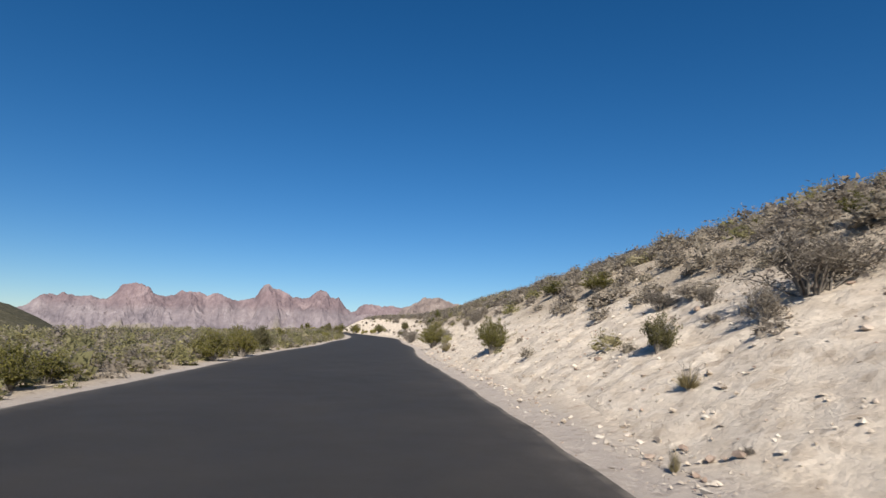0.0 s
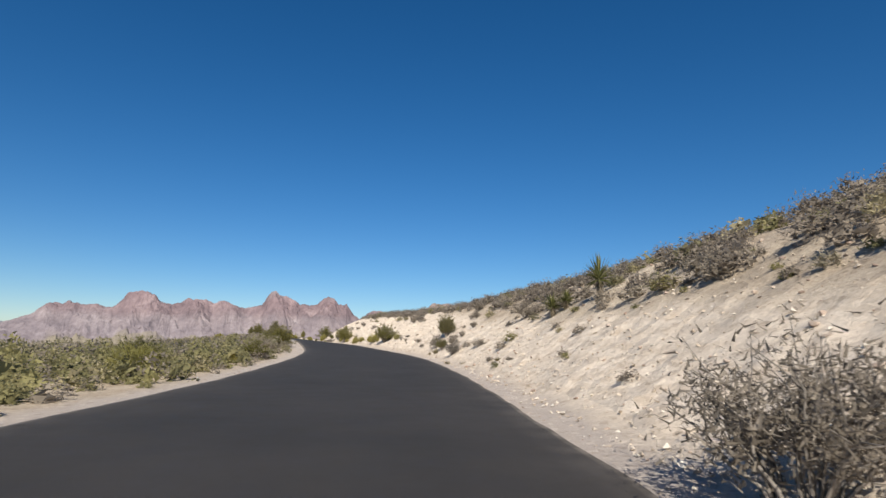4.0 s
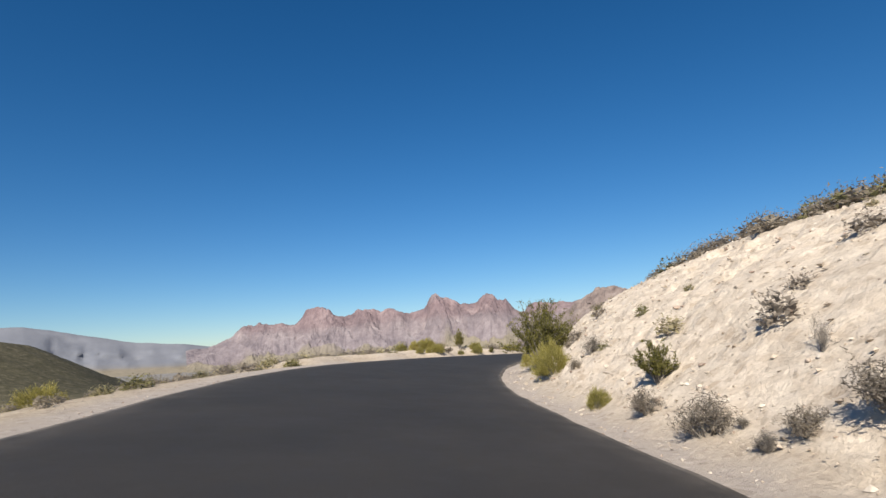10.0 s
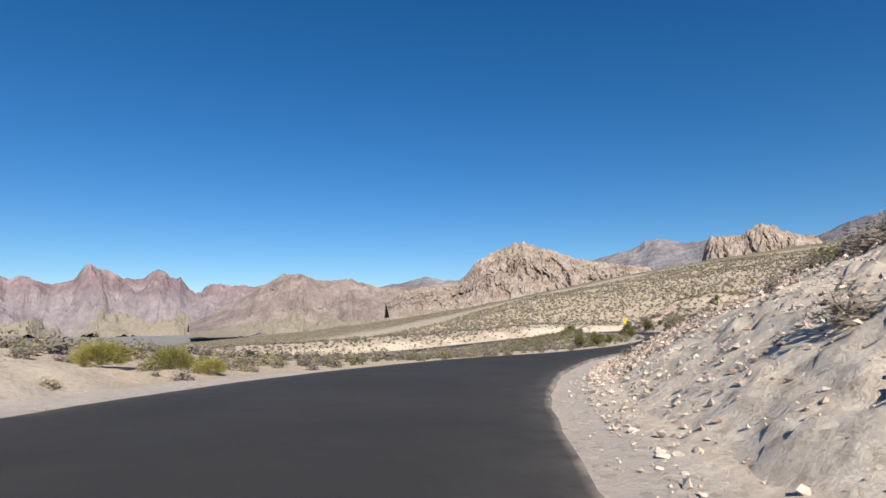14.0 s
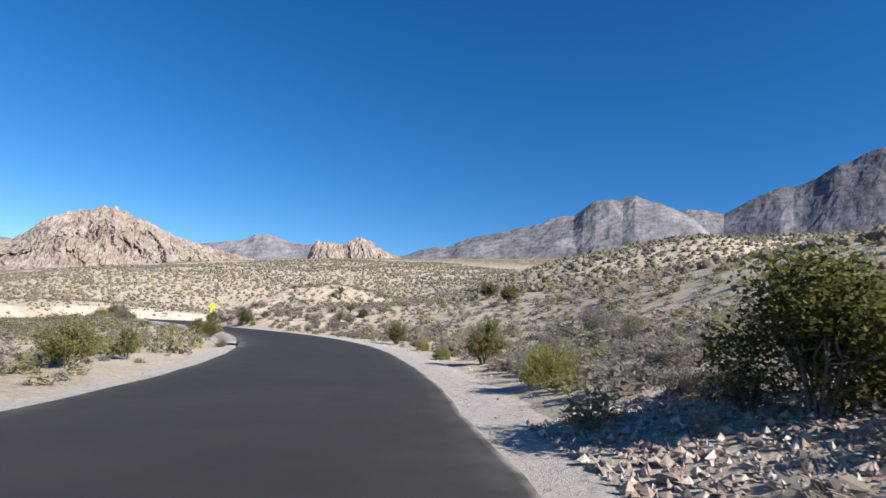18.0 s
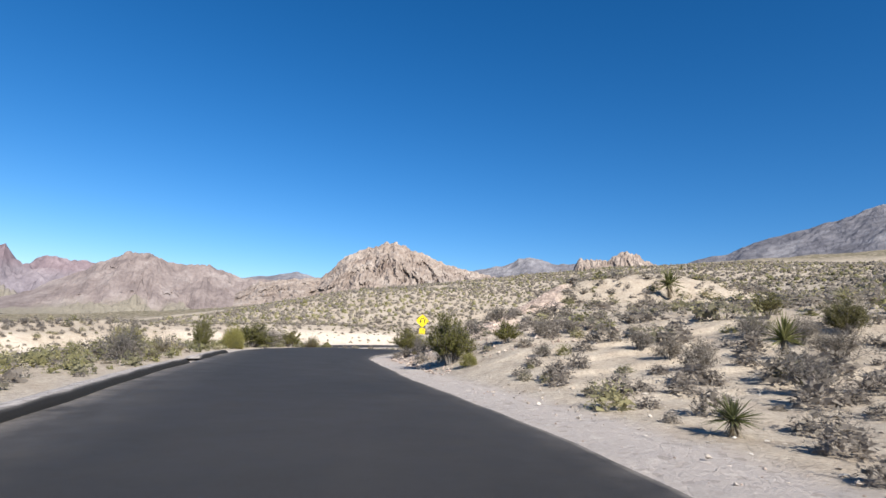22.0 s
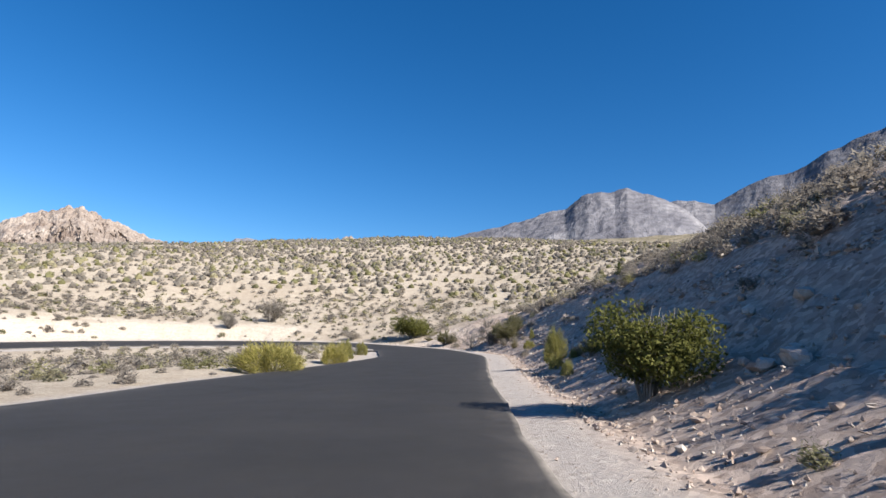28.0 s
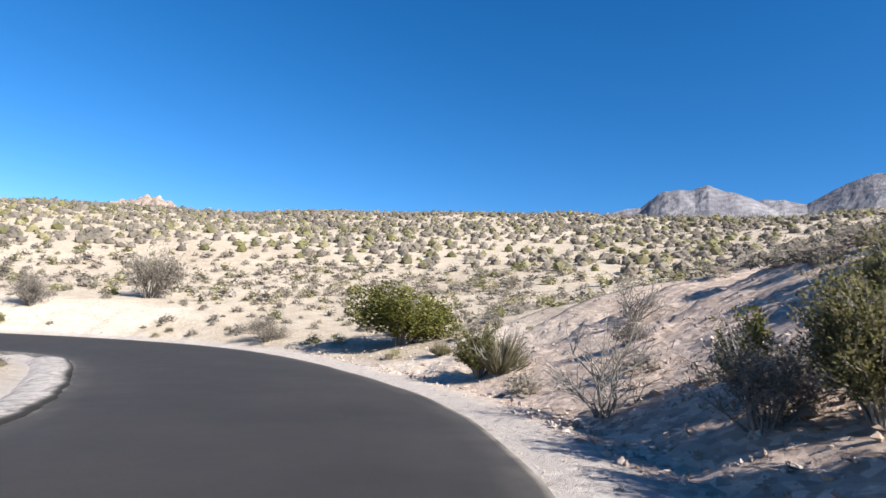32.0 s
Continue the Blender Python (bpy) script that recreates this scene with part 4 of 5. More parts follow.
PLANTS_B = [('rabbitbrush', 3.1, 40.2, 0.59, 0.68), ('rabbitbrush', 3.2, 41.2, 0.58, 0.68), ('blackbrush', 4.5, 42.9, 0.32, 0.25), ('blackbrush', 5.2, 42.5, 0.87, 0.87), ('blackbrush', 3.3, 44.3, 0.74, 0.92), ('blackbrush', 5.5, 45.0, 0.97, 1.04), ('creosote', 2.2, 45.7, 2.01, 2.28), ('blackbrush', 4.8, 45.5, 0.63, 0.70), ('bunchgrass', -10.3, 45.3, 0.47, 0.63), ('blackbrush', 5.4, 48.0, 0.66, 0.66), ('blackbrush', -9.5, 47.3, 0.54, 1.01), ('blackbrush', -17.6, 62.2, 1.30, 1.63), ('blackbrush', -0.8, 69.7, 1.67, 2.04), ('blackbrush', 1.5, 69.6, 1.04, 0.82), ('yucca', 2.3, 87.8, 1.98, 1.39), ('yucca', 1.5, 90.8, 1.08, 1.15), ('yucca', 1.0, 91.2, 1.24, 1.24), ('blackbrush', 0.5, 96.4, 0.91, 1.83), ('blackbrush', -3.5, 99.4, 0.89, 1.02)]
PLANTS_C = [('blackbrush', -3.4, 103.6, 0.58, 0.78), ('bunchgrass', -4.6, 104.2, 0.54, 0.64), ('juniper', -4.2, 104.6, 0.77, 0.82), ('bunchgrass', -5.0, 105.2, 0.32, 0.27), ('blackbrush', -2.8, 104.7, 0.38, 0.49), ('blackbrush', -2.0, 105.5, 0.48, 0.60), ('blackbrush', -4.6, 106.6, 0.97, 1.09), ('blackbrush', -2.6, 107.5, 0.30, 0.30), ('juniper', -3.9, 108.8, 1.67, 1.53), ('blackbrush', -1.6, 109.0, 0.62, 0.62), ('blackbrush', -5.8, 110.4, 0.28, 0.44), ('blackbrush', -1.9, 110.2, 0.41, 0.49), ('blackbrush', -1.3, 112.7, 0.86, 1.15), ('blackbrush', -6.3, 114.1, 0.35, 0.54), ('bunchgrass', -8.7, 124.5, 0.37, 0.55), ('bunchgrass', -9.2, 125.3, 0.37, 0.34)]
PLANTS_D = [('creosote', -10.5, 126.6, 1.89, 2.25), ('blackbrush', -6.9, 129.0, 0.85, 0.99), ('blackbrush', -7.7, 130.7, 0.62, 0.37), ('rabbitbrush', -12.2, 131.3, 0.95, 1.48), ('blackbrush', -8.0, 132.9, 0.38, 0.52), ('rabbitbrush', -13.3, 135.4, 0.57, 0.76), ('rabbitbrush', -14.8, 139.0, 0.64, 0.97), ('rabbitbrush', -15.8, 140.6, 0.80, 1.07), ('bunchgrass', -16.2, 143.6, 0.95, 1.02), ('rabbitbrush', -17.8, 145.8, 0.47, 0.63), ('creosote', -18.3, 146.8, 2.24, 2.18), ('rabbitbrush', -19.4, 149.6, 0.64, 0.64), ('blackbrush', -16.3, 150.9, 0.51, 0.55), ('rabbitbrush', -30.8, 145.4, 0.39, 0.46), ('creosote', -19.7, 151.4, 1.66, 2.08), ('creosote', -30.8, 147.3, 1.68, 1.85), ('blackbrush', -20.6, 153.7, 0.74, 0.92), ('blackbrush', -15.1, 153.7, 0.85, 1.04), ('blackbrush', -22.2, 155.8, 0.63, 0.78), ('creosote', -33.1, 151.1, 1.27, 0.89), ('blackbrush', -24.5, 163.8, 0.37, 0.40)]
PLANTS_E = [('rabbitbrush', -25.3, 165.5, 1.05, 1.35), ('rabbitbrush', -25.8, 166.8, 0.46, 0.56), ('blackbrush', -25.9, 168.4, 0.33, 0.52), ('creosote', -26.2, 170.2, 2.44, 2.44), ('rabbitbrush', -27.2, 174.1, 0.89, 0.89), ('rabbitbrush', -26.9, 175.5, 0.59, 0.49), ('rabbitbrush', -27.0, 176.0, 0.61, 0.75), ('rabbitbrush', -26.8, 177.0, 0.40, 0.67), ('rabbitbrush', -26.8, 178.6, 0.49, 0.45), ('rabbitbrush', -27.2, 178.9, 0.50, 0.50), ('rabbitbrush', -27.3, 181.1, 0.44, 0.48), ('juniper', -26.9, 182.0, 1.31, 1.20), ('rabbitbrush', -27.6, 183.4, 0.79, 0.66), ('creosote', -26.5, 184.4, 1.24, 0.65), ('creosote', -26.8, 184.9, 2.05, 1.24), ('bunchgrass', -27.2, 185.1, 0.68, 0.81), ('blackbrush', -26.6, 188.1, 0.55, 0.64), ('creosote', -26.4, 188.2, 1.63, 1.39), ('rabbitbrush', -26.2, 190.7, 0.94, 0.82), ('rabbitbrush', -41.7, 199.2, 0.90, 0.95), ('rabbitbrush', -42.8, 198.8, 0.67, 1.21), ('bunchgrass', -39.5, 200.1, 1.08, 1.57)]
PLANTS_F = [('rabbitbrush', -40.7, 200.0, 1.10, 2.18), ('rabbitbrush', -36.6, 203.0, 0.67, 1.35), ('creosote', -38.5, 204.0, 1.92, 0.97), ('blackbrush', -35.5, 205.2, 0.52, 0.68), ('creosote', -39.9, 209.2, 1.52, 1.14), ('rabbitbrush', -34.4, 209.7, 0.67, 1.67), ('rabbitbrush', -32.7, 211.1, 0.69, 1.57), ('yucca', -8.1, 216.5, 0.97, 0.97), ('rabbitbrush', -4.8, 216.5, 1.03, 0.71), ('creosote', -0.4, 223.5, 0.86, 1.25), ('blackbrush', 2.6, 223.3, 0.69, 1.23), ('scrub_oak', 1.9, 226.2, 1.95, 2.30), ('blackbrush', 2.3, 227.0, 0.49, 0.65), ('yucca', 3.0, 225.8, 1.30, 1.04), ('blackbrush', 3.0, 227.6, 0.53, 0.62), ('yucca', 7.0, 223.0, 1.19, 1.19), ('rabbitbrush', 6.0, 231.5, 0.89, 1.46), ('creosote', -3.0, 240.1, 1.38, 1.26), ('dead_bush', 7.3, 232.8, 1.03, 0.89), ('blackbrush', 12.0, 234.7, 0.92, 0.92), ('creosote', 1.4, 244.5, 1.40, 1.68), ('creosote', 12.1, 237.1, 1.63, 1.48)]
PLANTS_G = [('rabbitbrush', 14.2, 240.6, 0.56, 0.82), ('blackbrush', 22.4, 235.3, 1.37, 1.18), ('rabbitbrush', 17.3, 242.1, 0.67, 0.83), ('rabbitbrush', 18.8, 245.4, 0.66, 0.73), ('blackbrush', 26.0, 238.5, 1.60, 2.56), ('bunchgrass', 11.3, 252.5, 0.70, 1.03), ('blackbrush', 31.3, 241.2, 1.47, 2.06), ('creosote', 22.9, 250.9, 1.53, 1.40), ('creosote', 15.6, 260.7, 1.28, 1.46), ('blackbrush', 27.9, 260.7, 0.51, 0.73), ('creosote', 30.2, 258.2, 0.48, 0.73), ('rabbitbrush', 17.5, 263.7, 0.87, 1.95), ('blackbrush', 27.9, 261.8, 0.45, 0.58), ('rabbitbrush', 28.7, 265.7, 0.42, 0.59), ('creosote', 19.8, 269.6, 1.02, 1.52), ('creosote', 50.4, 259.0, 2.27, 2.27), ('yucca', 31.0, 269.5, 0.69, 0.88), ('blackbrush', 35.9, 271.2, 0.89, 1.18), ('creosote', 59.0, 267.5, 2.39, 2.70), ('blackbrush', 36.4, 274.5, 0.85, 1.03), ('blackbrush', 39.9, 272.9, 1.05, 1.43), ('yucca', 39.2, 274.0, 1.52, 1.23)]
PLANTS_H = [('blackbrush', 41.4, 274.9, 0.96, 1.28), ('juniper', 43.4, 274.6, 1.15, 1.38), ('blackbrush', 37.2, 276.3, 0.76, 0.94), ('blackbrush', 41.3, 276.5, 0.89, 1.33), ('blackbrush', 37.9, 278.1, 0.74, 0.93), ('rabbitbrush', 33.5, 281.8, 0.49, 0.67), ('juniper', 44.6, 278.1, 0.93, 1.17), ('creosote', 33.8, 283.8, 1.95, 1.91), ('creosote', 36.0, 283.2, 0.94, 1.21), ('blackbrush', 37.8, 283.4, 0.67, 0.82), ('blackbrush', 39.1, 283.2, 0.67, 0.95), ('blackbrush', 22.6, 288.4, 1.50, 1.50), ('bunchgrass', 23.5, 289.8, 0.73, 1.13), ('blackbrush', 36.0, 289.8, 0.74, 0.92), ('blackbrush', 38.3, 289.8, 0.53, 0.53), ('rabbitbrush', 22.5, 293.8, 1.22, 1.73), ('blackbrush', 35.8, 290.6, 0.53, 0.35), ('blackbrush', 36.0, 291.5, 0.95, 0.62), ('bunchgrass', 35.8, 291.6, 0.66, 0.52), ('blackbrush', 35.6, 292.3, 0.59, 0.64), ('bunchgrass', 23.9, 294.4, 0.99, 1.28), ('bunchgrass', 20.2, 296.7, 0.95, 1.18)]
PLANTS_I = [('bunchgrass', 24.6, 296.5, 0.69, 1.78), ('juniper', 37.1, 294.2, 0.67, 0.55), ('creosote', 26.0, 299.1, 1.81, 1.09), ('creosote', 37.4, 296.3, 1.42, 1.78), ('blackbrush', 44.6, 292.6, 0.94, 1.18), ('rabbitbrush', 28.1, 302.6, 1.38, 1.59), ('blackbrush', 43.7, 296.1, 1.29, 1.29), ('creosote', 30.0, 306.9, 1.75, 2.91), ('creosote', 41.1, 303.1, 1.26, 1.13), ('blackbrush', 32.0, 311.0, 1.67, 2.23), ('creosote', 34.5, 315.2, 1.41, 2.41), ('yucca', 58.9, 295.7, 2.46, 2.30), ('bunchgrass', 37.1, 318.5, 1.45, 2.17), ('scrub_oak', 56.7, 316.9, 2.16, 2.22), ('rabbitbrush', 62.2, 320.8, 0.49, 0.43), ('rabbitbrush', 64.3, 322.1, 0.46, 0.57), ('rabbitbrush', 65.3, 321.9, 0.34, 0.34), ('rabbitbrush', 66.1, 323.0, 1.27, 0.90), ('rabbitbrush', 61.6, 333.4, 1.22, 3.36), ('rabbitbrush', 67.3, 335.7, 1.06, 1.55), ('bunchgrass', 68.3, 336.2, 0.67, 0.90), ('rabbitbrush', 76.6, 329.4, 0.50, 0.80)]
PLANTS_J = [('rabbitbrush', 70.3, 337.9, 1.05, 1.14), ('bunchgrass', 79.2, 331.8, 0.93, 0.81), ('blackbrush', 80.9, 332.7, 0.58, 0.64), ('rabbitbrush', 74.3, 340.4, 0.84, 0.97), ('yucca', 86.0, 327.4, 1.16, 1.16), ('blackbrush', 84.3, 336.5, 1.25, 1.50), ('juniper', 84.0, 335.4, 1.55, 1.45), ('creosote', 85.2, 336.8, 1.2, 1.2), ('juniper', 85.5, 335.3, 1.5, 1.6), ('juniper', 82.9, 334.3, 1.35, 1.5), ('dead_bush', 85.7, 339.1, 1.57, 1.57), ('bunchgrass', 88.4, 343.2, 1.45, 1.75), ('creosote', 88.4, 343.8, 1.30, 1.47), ('dead_bush', 91.3, 341.2, 1.20, 1.68), ('bunchgrass', 90.6, 347.1, 0.55, 1.29), ('scrub_oak', 92.3, 350.6, 2.98, 4.28), ('blackbrush', 90.5, 357.1, 1.02, 1.75), ('blackbrush', 90.8, 371.1, 3.31, 3.31), ('blackbrush', 84.8, 370.5, 1.80, 1.74), ('rabbitbrush', 49.7, 357.3, 1.20, 1.70)]
PLANTS_K = [('creosote', -7.9, 26.3, 1.14, 1.52), ('creosote', -8.2, 31.0, 1.34, 1.19), ('blackbrush', -8.0, 20.4, 0.68, 0.78), ('rabbitbrush', -7.6, 14.9, 0.71, 1.0), ('creosote', -7.6, 13.0, 0.9, 0.9), ('juniper', -8.8, 37.2, 1.51, 1.61), ('juniper', -9.0, 34.2, 0.95, 1.1), ('yucca', -9.3, 32.4, 0.64, 0.6), ('juniper', -9.6, 29.2, 0.85, 1.1), ('blackbrush', -9.4, 30.5, 0.6, 0.8),
            ('rabbitbrush', -13.7, 83.3, 0.95, 1.7), ('creosote', -14.9, 85.5, 1.3, 1.8), ('creosote', -16.2, 69.6, 1.26, 1.4), ('blackbrush', -12.4, 64.4, 0.69, 0.92), ('blackbrush', -11.9, 54.1, 0.64, 0.77), ('creosote', -13.6, 94.2, 0.95, 1.6), ('blackbrush', -14.8, 99.6, 1.0, 1.3), ('creosote', -16.9, 110.5, 1.6, 2.2), ('rabbitbrush', -13.4, 90.6, 0.45, 0.7), ('blackbrush', -14.6, 97.4, 0.5, 1.0),
            ('juniper', -20.0, 119.2, 2.0, 1.3), ('juniper', -20.6, 121.2, 1.7, 1.5), ('juniper', -21.2, 123.6, 1.75, 1.5), ('creosote', -19.9, 120.4, 0.5, 1.0), ('creosote', -20.3, 117.6, 1.3, 1.2), ('creosote', -23.6, 131.5, 1.2, 1.6)]
PLANTS_L = [('rabbitbrush', -8.9, 123.3, 0.58, 0.71), ('blackbrush', -7.7, 118.9, 0.30, 0.39), ('blackbrush', -7.5, 117.1, 0.22, 0.22), ('dead_bush', -8.3, 121.4, 0.55, 0.66), ('blackbrush', -7.7, 121.2, 0.27, 0.55), ('blackbrush', -2.1, 96.8, 0.48, 0.96), ('blackbrush', -2.0, 89.7, 0.26, 0.37), ('bunchgrass', -1.7, 89.0, 0.23, 0.59), ('blackbrush', -1.9, 88.3, 0.17, 0.23), ('blackbrush', -1.4, 87.1, 0.16, 0.30), ('bunchgrass', -3.0, 93.4, 0.23, 0.51), ('bunchgrass', -3.8, 95.3, 0.20, 0.51), ('creosote', -22.6, 158.8, 0.79, 0.93), ('rabbitbrush', -23.8, 159.7, 0.43, 0.54), ('blackbrush', -22.9, 157.8, 0.46, 0.59), ('blackbrush', -21.3, 154.5, 0.35, 0.52), ('dead_bush', -20.6, 155.9, 0.47, 0.35), ('blackbrush', -24.0, 164.1, 0.57, 0.49), ('blackbrush', -21.7, 154.7, 0.24, 0.30), ('blackbrush', -21.8, 155.5, 0.15, 0.19)]
PLANTS_M = [('blackbrush', -26.2, 177.8, 0.25, 0.21), ('bunchgrass', -26.8, 174.1, 0.31, 0.33), ('rabbitbrush', -39.0, 193.0, 0.55, 0.74), ('rabbitbrush', -38.6, 194.0, 0.53, 0.53), ('rabbitbrush', -37.9, 194.4, 0.75, 1.30), ('blackbrush', -37.4, 195.8, 0.53, 0.90), ('rabbitbrush', -36.8, 197.9, 0.43, 0.68), ('rabbitbrush', -36.0, 201.0, 0.76, 1.21), ('creosote', -34.9, 202.5, 0.56, 0.65), ('rabbitbrush', -31.5, 210.6, 0.53, 1.19), ('blackbrush', -5.2, 219.2, 0.63, 0.91), ('blackbrush', -3.0, 220.8, 0.67, 1.06), ('creosote', 3.9, 246.4, 1.20, 0.97), ('dead_bush', 1.3, 227.3, 0.37, 0.37), ('blackbrush', 5.8, 228.8, 0.53, 0.85), ('blackbrush', 3.3, 228.1, 0.50, 0.75), ('blackbrush', 19.5, 237.8, 1.18, 1.63), ('rabbitbrush', 26.6, 236.8, 0.79, 1.19), ('creosote', 24.7, 247.8, 0.64, 0.92), ('bunchgrass', 22.8, 249.2, 0.66, 1.20)]
PLANTS_N = [('bunchgrass', 21.6, 247.6, 0.60, 1.00), ('bunchgrass', 27.9, 257.0, 0.51, 0.99), ('blackbrush', 35.1, 279.7, 0.49, 0.57), ('bunchgrass', 48.0, 310.9, 0.79, 0.94), ('creosote', 64.0, 320.8, 0.72, 0.82), ('bunchgrass', 65.4, 321.7, 0.53, 0.83), ('rabbitbrush', 80.5, 331.2, 0.67, 0.34), ('blackbrush', 81.3, 333.8, 0.57, 0.64), ('blackbrush', 89.1, 340.3, 0.62, 0.74), ('rabbitbrush', -42.1, 162.1, 0.95, 2.09), ('bunchgrass', -48.8, 174.7, 1.30, 1.79)]
PLANTS = PLANTS_K + PLANTS_L + PLANTS_M + PLANTS_N + PLANTS_A + PLANTS_B + PLANTS_C + PLANTS_D + PLANTS_E + PLANTS_F + PLANTS_G + PLANTS_H + PLANTS_I + PLANTS_J
# dark junipers on the far slope
PLANTS += [('juniper', 470, 468, 5.5, 8.0), ('juniper', 478, 463, 7.0, 7.0), ('juniper', 486, 459, 6.0, 8.0), ('juniper', 494, 454, 6.5, 6.5), ('juniper', 530, 430, 6.0, 9.0), ('juniper', 542, 424, 5.0, 8.0)]
for i, row in enumerate(PLANTS):
    plant(*row, i)


# ---- road signs and kerbs ----
def part(name, bm, material, parent, label=""):
    me = bpy.data.meshes.new(name)
    bm.to_mesh(me)
    bm.free()
    me.materials.append(material)
    ob = new(name, me)
    ob.parent = parent
    if label:
        ob["label"] = label
    return ob


def plain(name, colour, rough, metal=0.0, grain=0.06):
    m, nt, b = shader(name, rough, 0.4)
    c = ramp(nt, tex_noise(nt, 14, 5, 0.7), [(0.3, tuple(v * (1 - grain * 2) for v in colour)), (0.7, tuple(min(1, v * (1 + grain)) for v in colour))])
    paint(nt, b, c)
    b.inputs["Metallic"].default_value = metal
    return m


def rounded_plate(w, h, rad, thick, y=0.0, turn=0.0, cx=0.0, cz=0.0):
    """An upright plate with rounded corners, its face towards -y."""
    bm = bmesh.new()
    ring = []
    for qx, qz, a0 in ((1, 1, 0), (-1, 1, 90), (-1, -1, 180), (1, -1, 270)):
        for k in range(5):
            a = radians(a0 + k * 22.5)
            x, z = qx * (w / 2 - rad) + rad * math.cos(a), qz * (h / 2 - rad) + rad * math.sin(a)
            c, s = math.cos(turn), math.sin(turn)
            ring.append((cx + x * c - z * s, cz + x * s + z * c))
    front = [bm.verts.new((x, y, z)) for x, z in ring]
    back = [bm.verts.new((x, y + thick, z)) for x, z in ring]
    bm.faces.new(front)
    bm.faces.new(back[::-1])
    for i in range(len(ring)):
        j = (i + 1) % len(ring)
        bm.faces.new((front[j], front[i], back[i], back[j]))
    bmesh.ops.recalc_face_normals(bm, faces=bm.faces)
    return bm


def ribbon(points, width, y, thick):
    """A flat painted band along points of the plate."""
    bm = bmesh.new()
    p = [Vector((x, 0, z)) for x, z in points]
    rows = []
    for i, q in enumerate(p):
        d = (p[min(i + 1, len(p) - 1)] - p[max(i - 1, 0)]).normalized()
        n = Vector((-d.z, 0, d.x)) * width / 2
        rows.append([bm.verts.new((v.x, y + dy, v.z)) for dy in (0, thick) for v in (q + n, q - n)])
    for a, b in zip(rows, rows[1:]):
        bm.faces.new((a[0], a[1], b[1], b[0]))
        bm.faces.new((a[0], b[0], b[2], a[2]))
        bm.faces.new((a[1], a[3], b[3], b[1]))
    bmesh.ops.recalc_face_normals(bm, faces=bm.faces)
    return bm


def bar(a, b, w, d):
    """A square-edged bar with small chamfers from a to b."""
    bm = bmesh.new()
    bmesh.ops.create_cube(bm, size=1)
    A, B = Vector(a), Vector(b)
    bmesh.ops.scale(bm, verts=bm.verts, vec=(w, d, (B - A).length))
    bmesh.ops.bevel(bm, geom=bm.edges[:], offset=min(w, d) * 0.15, segments=1, affect="EDGES")
    bmesh.ops.transform(bm, verts=bm.verts, matrix=Matrix.Translation((A + B) / 2) @ (B - A).to_track_quat("Z", "Y").to_matrix().to_4x4())
    return bm


M_YELLOW = plain("sign_yellow", (0.86, 0.66, 0.0), 0.45, 0, 0.03)
M_BLACK = plain("sign_black", (0.018, 0.016, 0.014), 0.5)
M_STEEL = plain("galvanised_steel", (0.42, 0.42, 0.41), 0.5, 0.8)


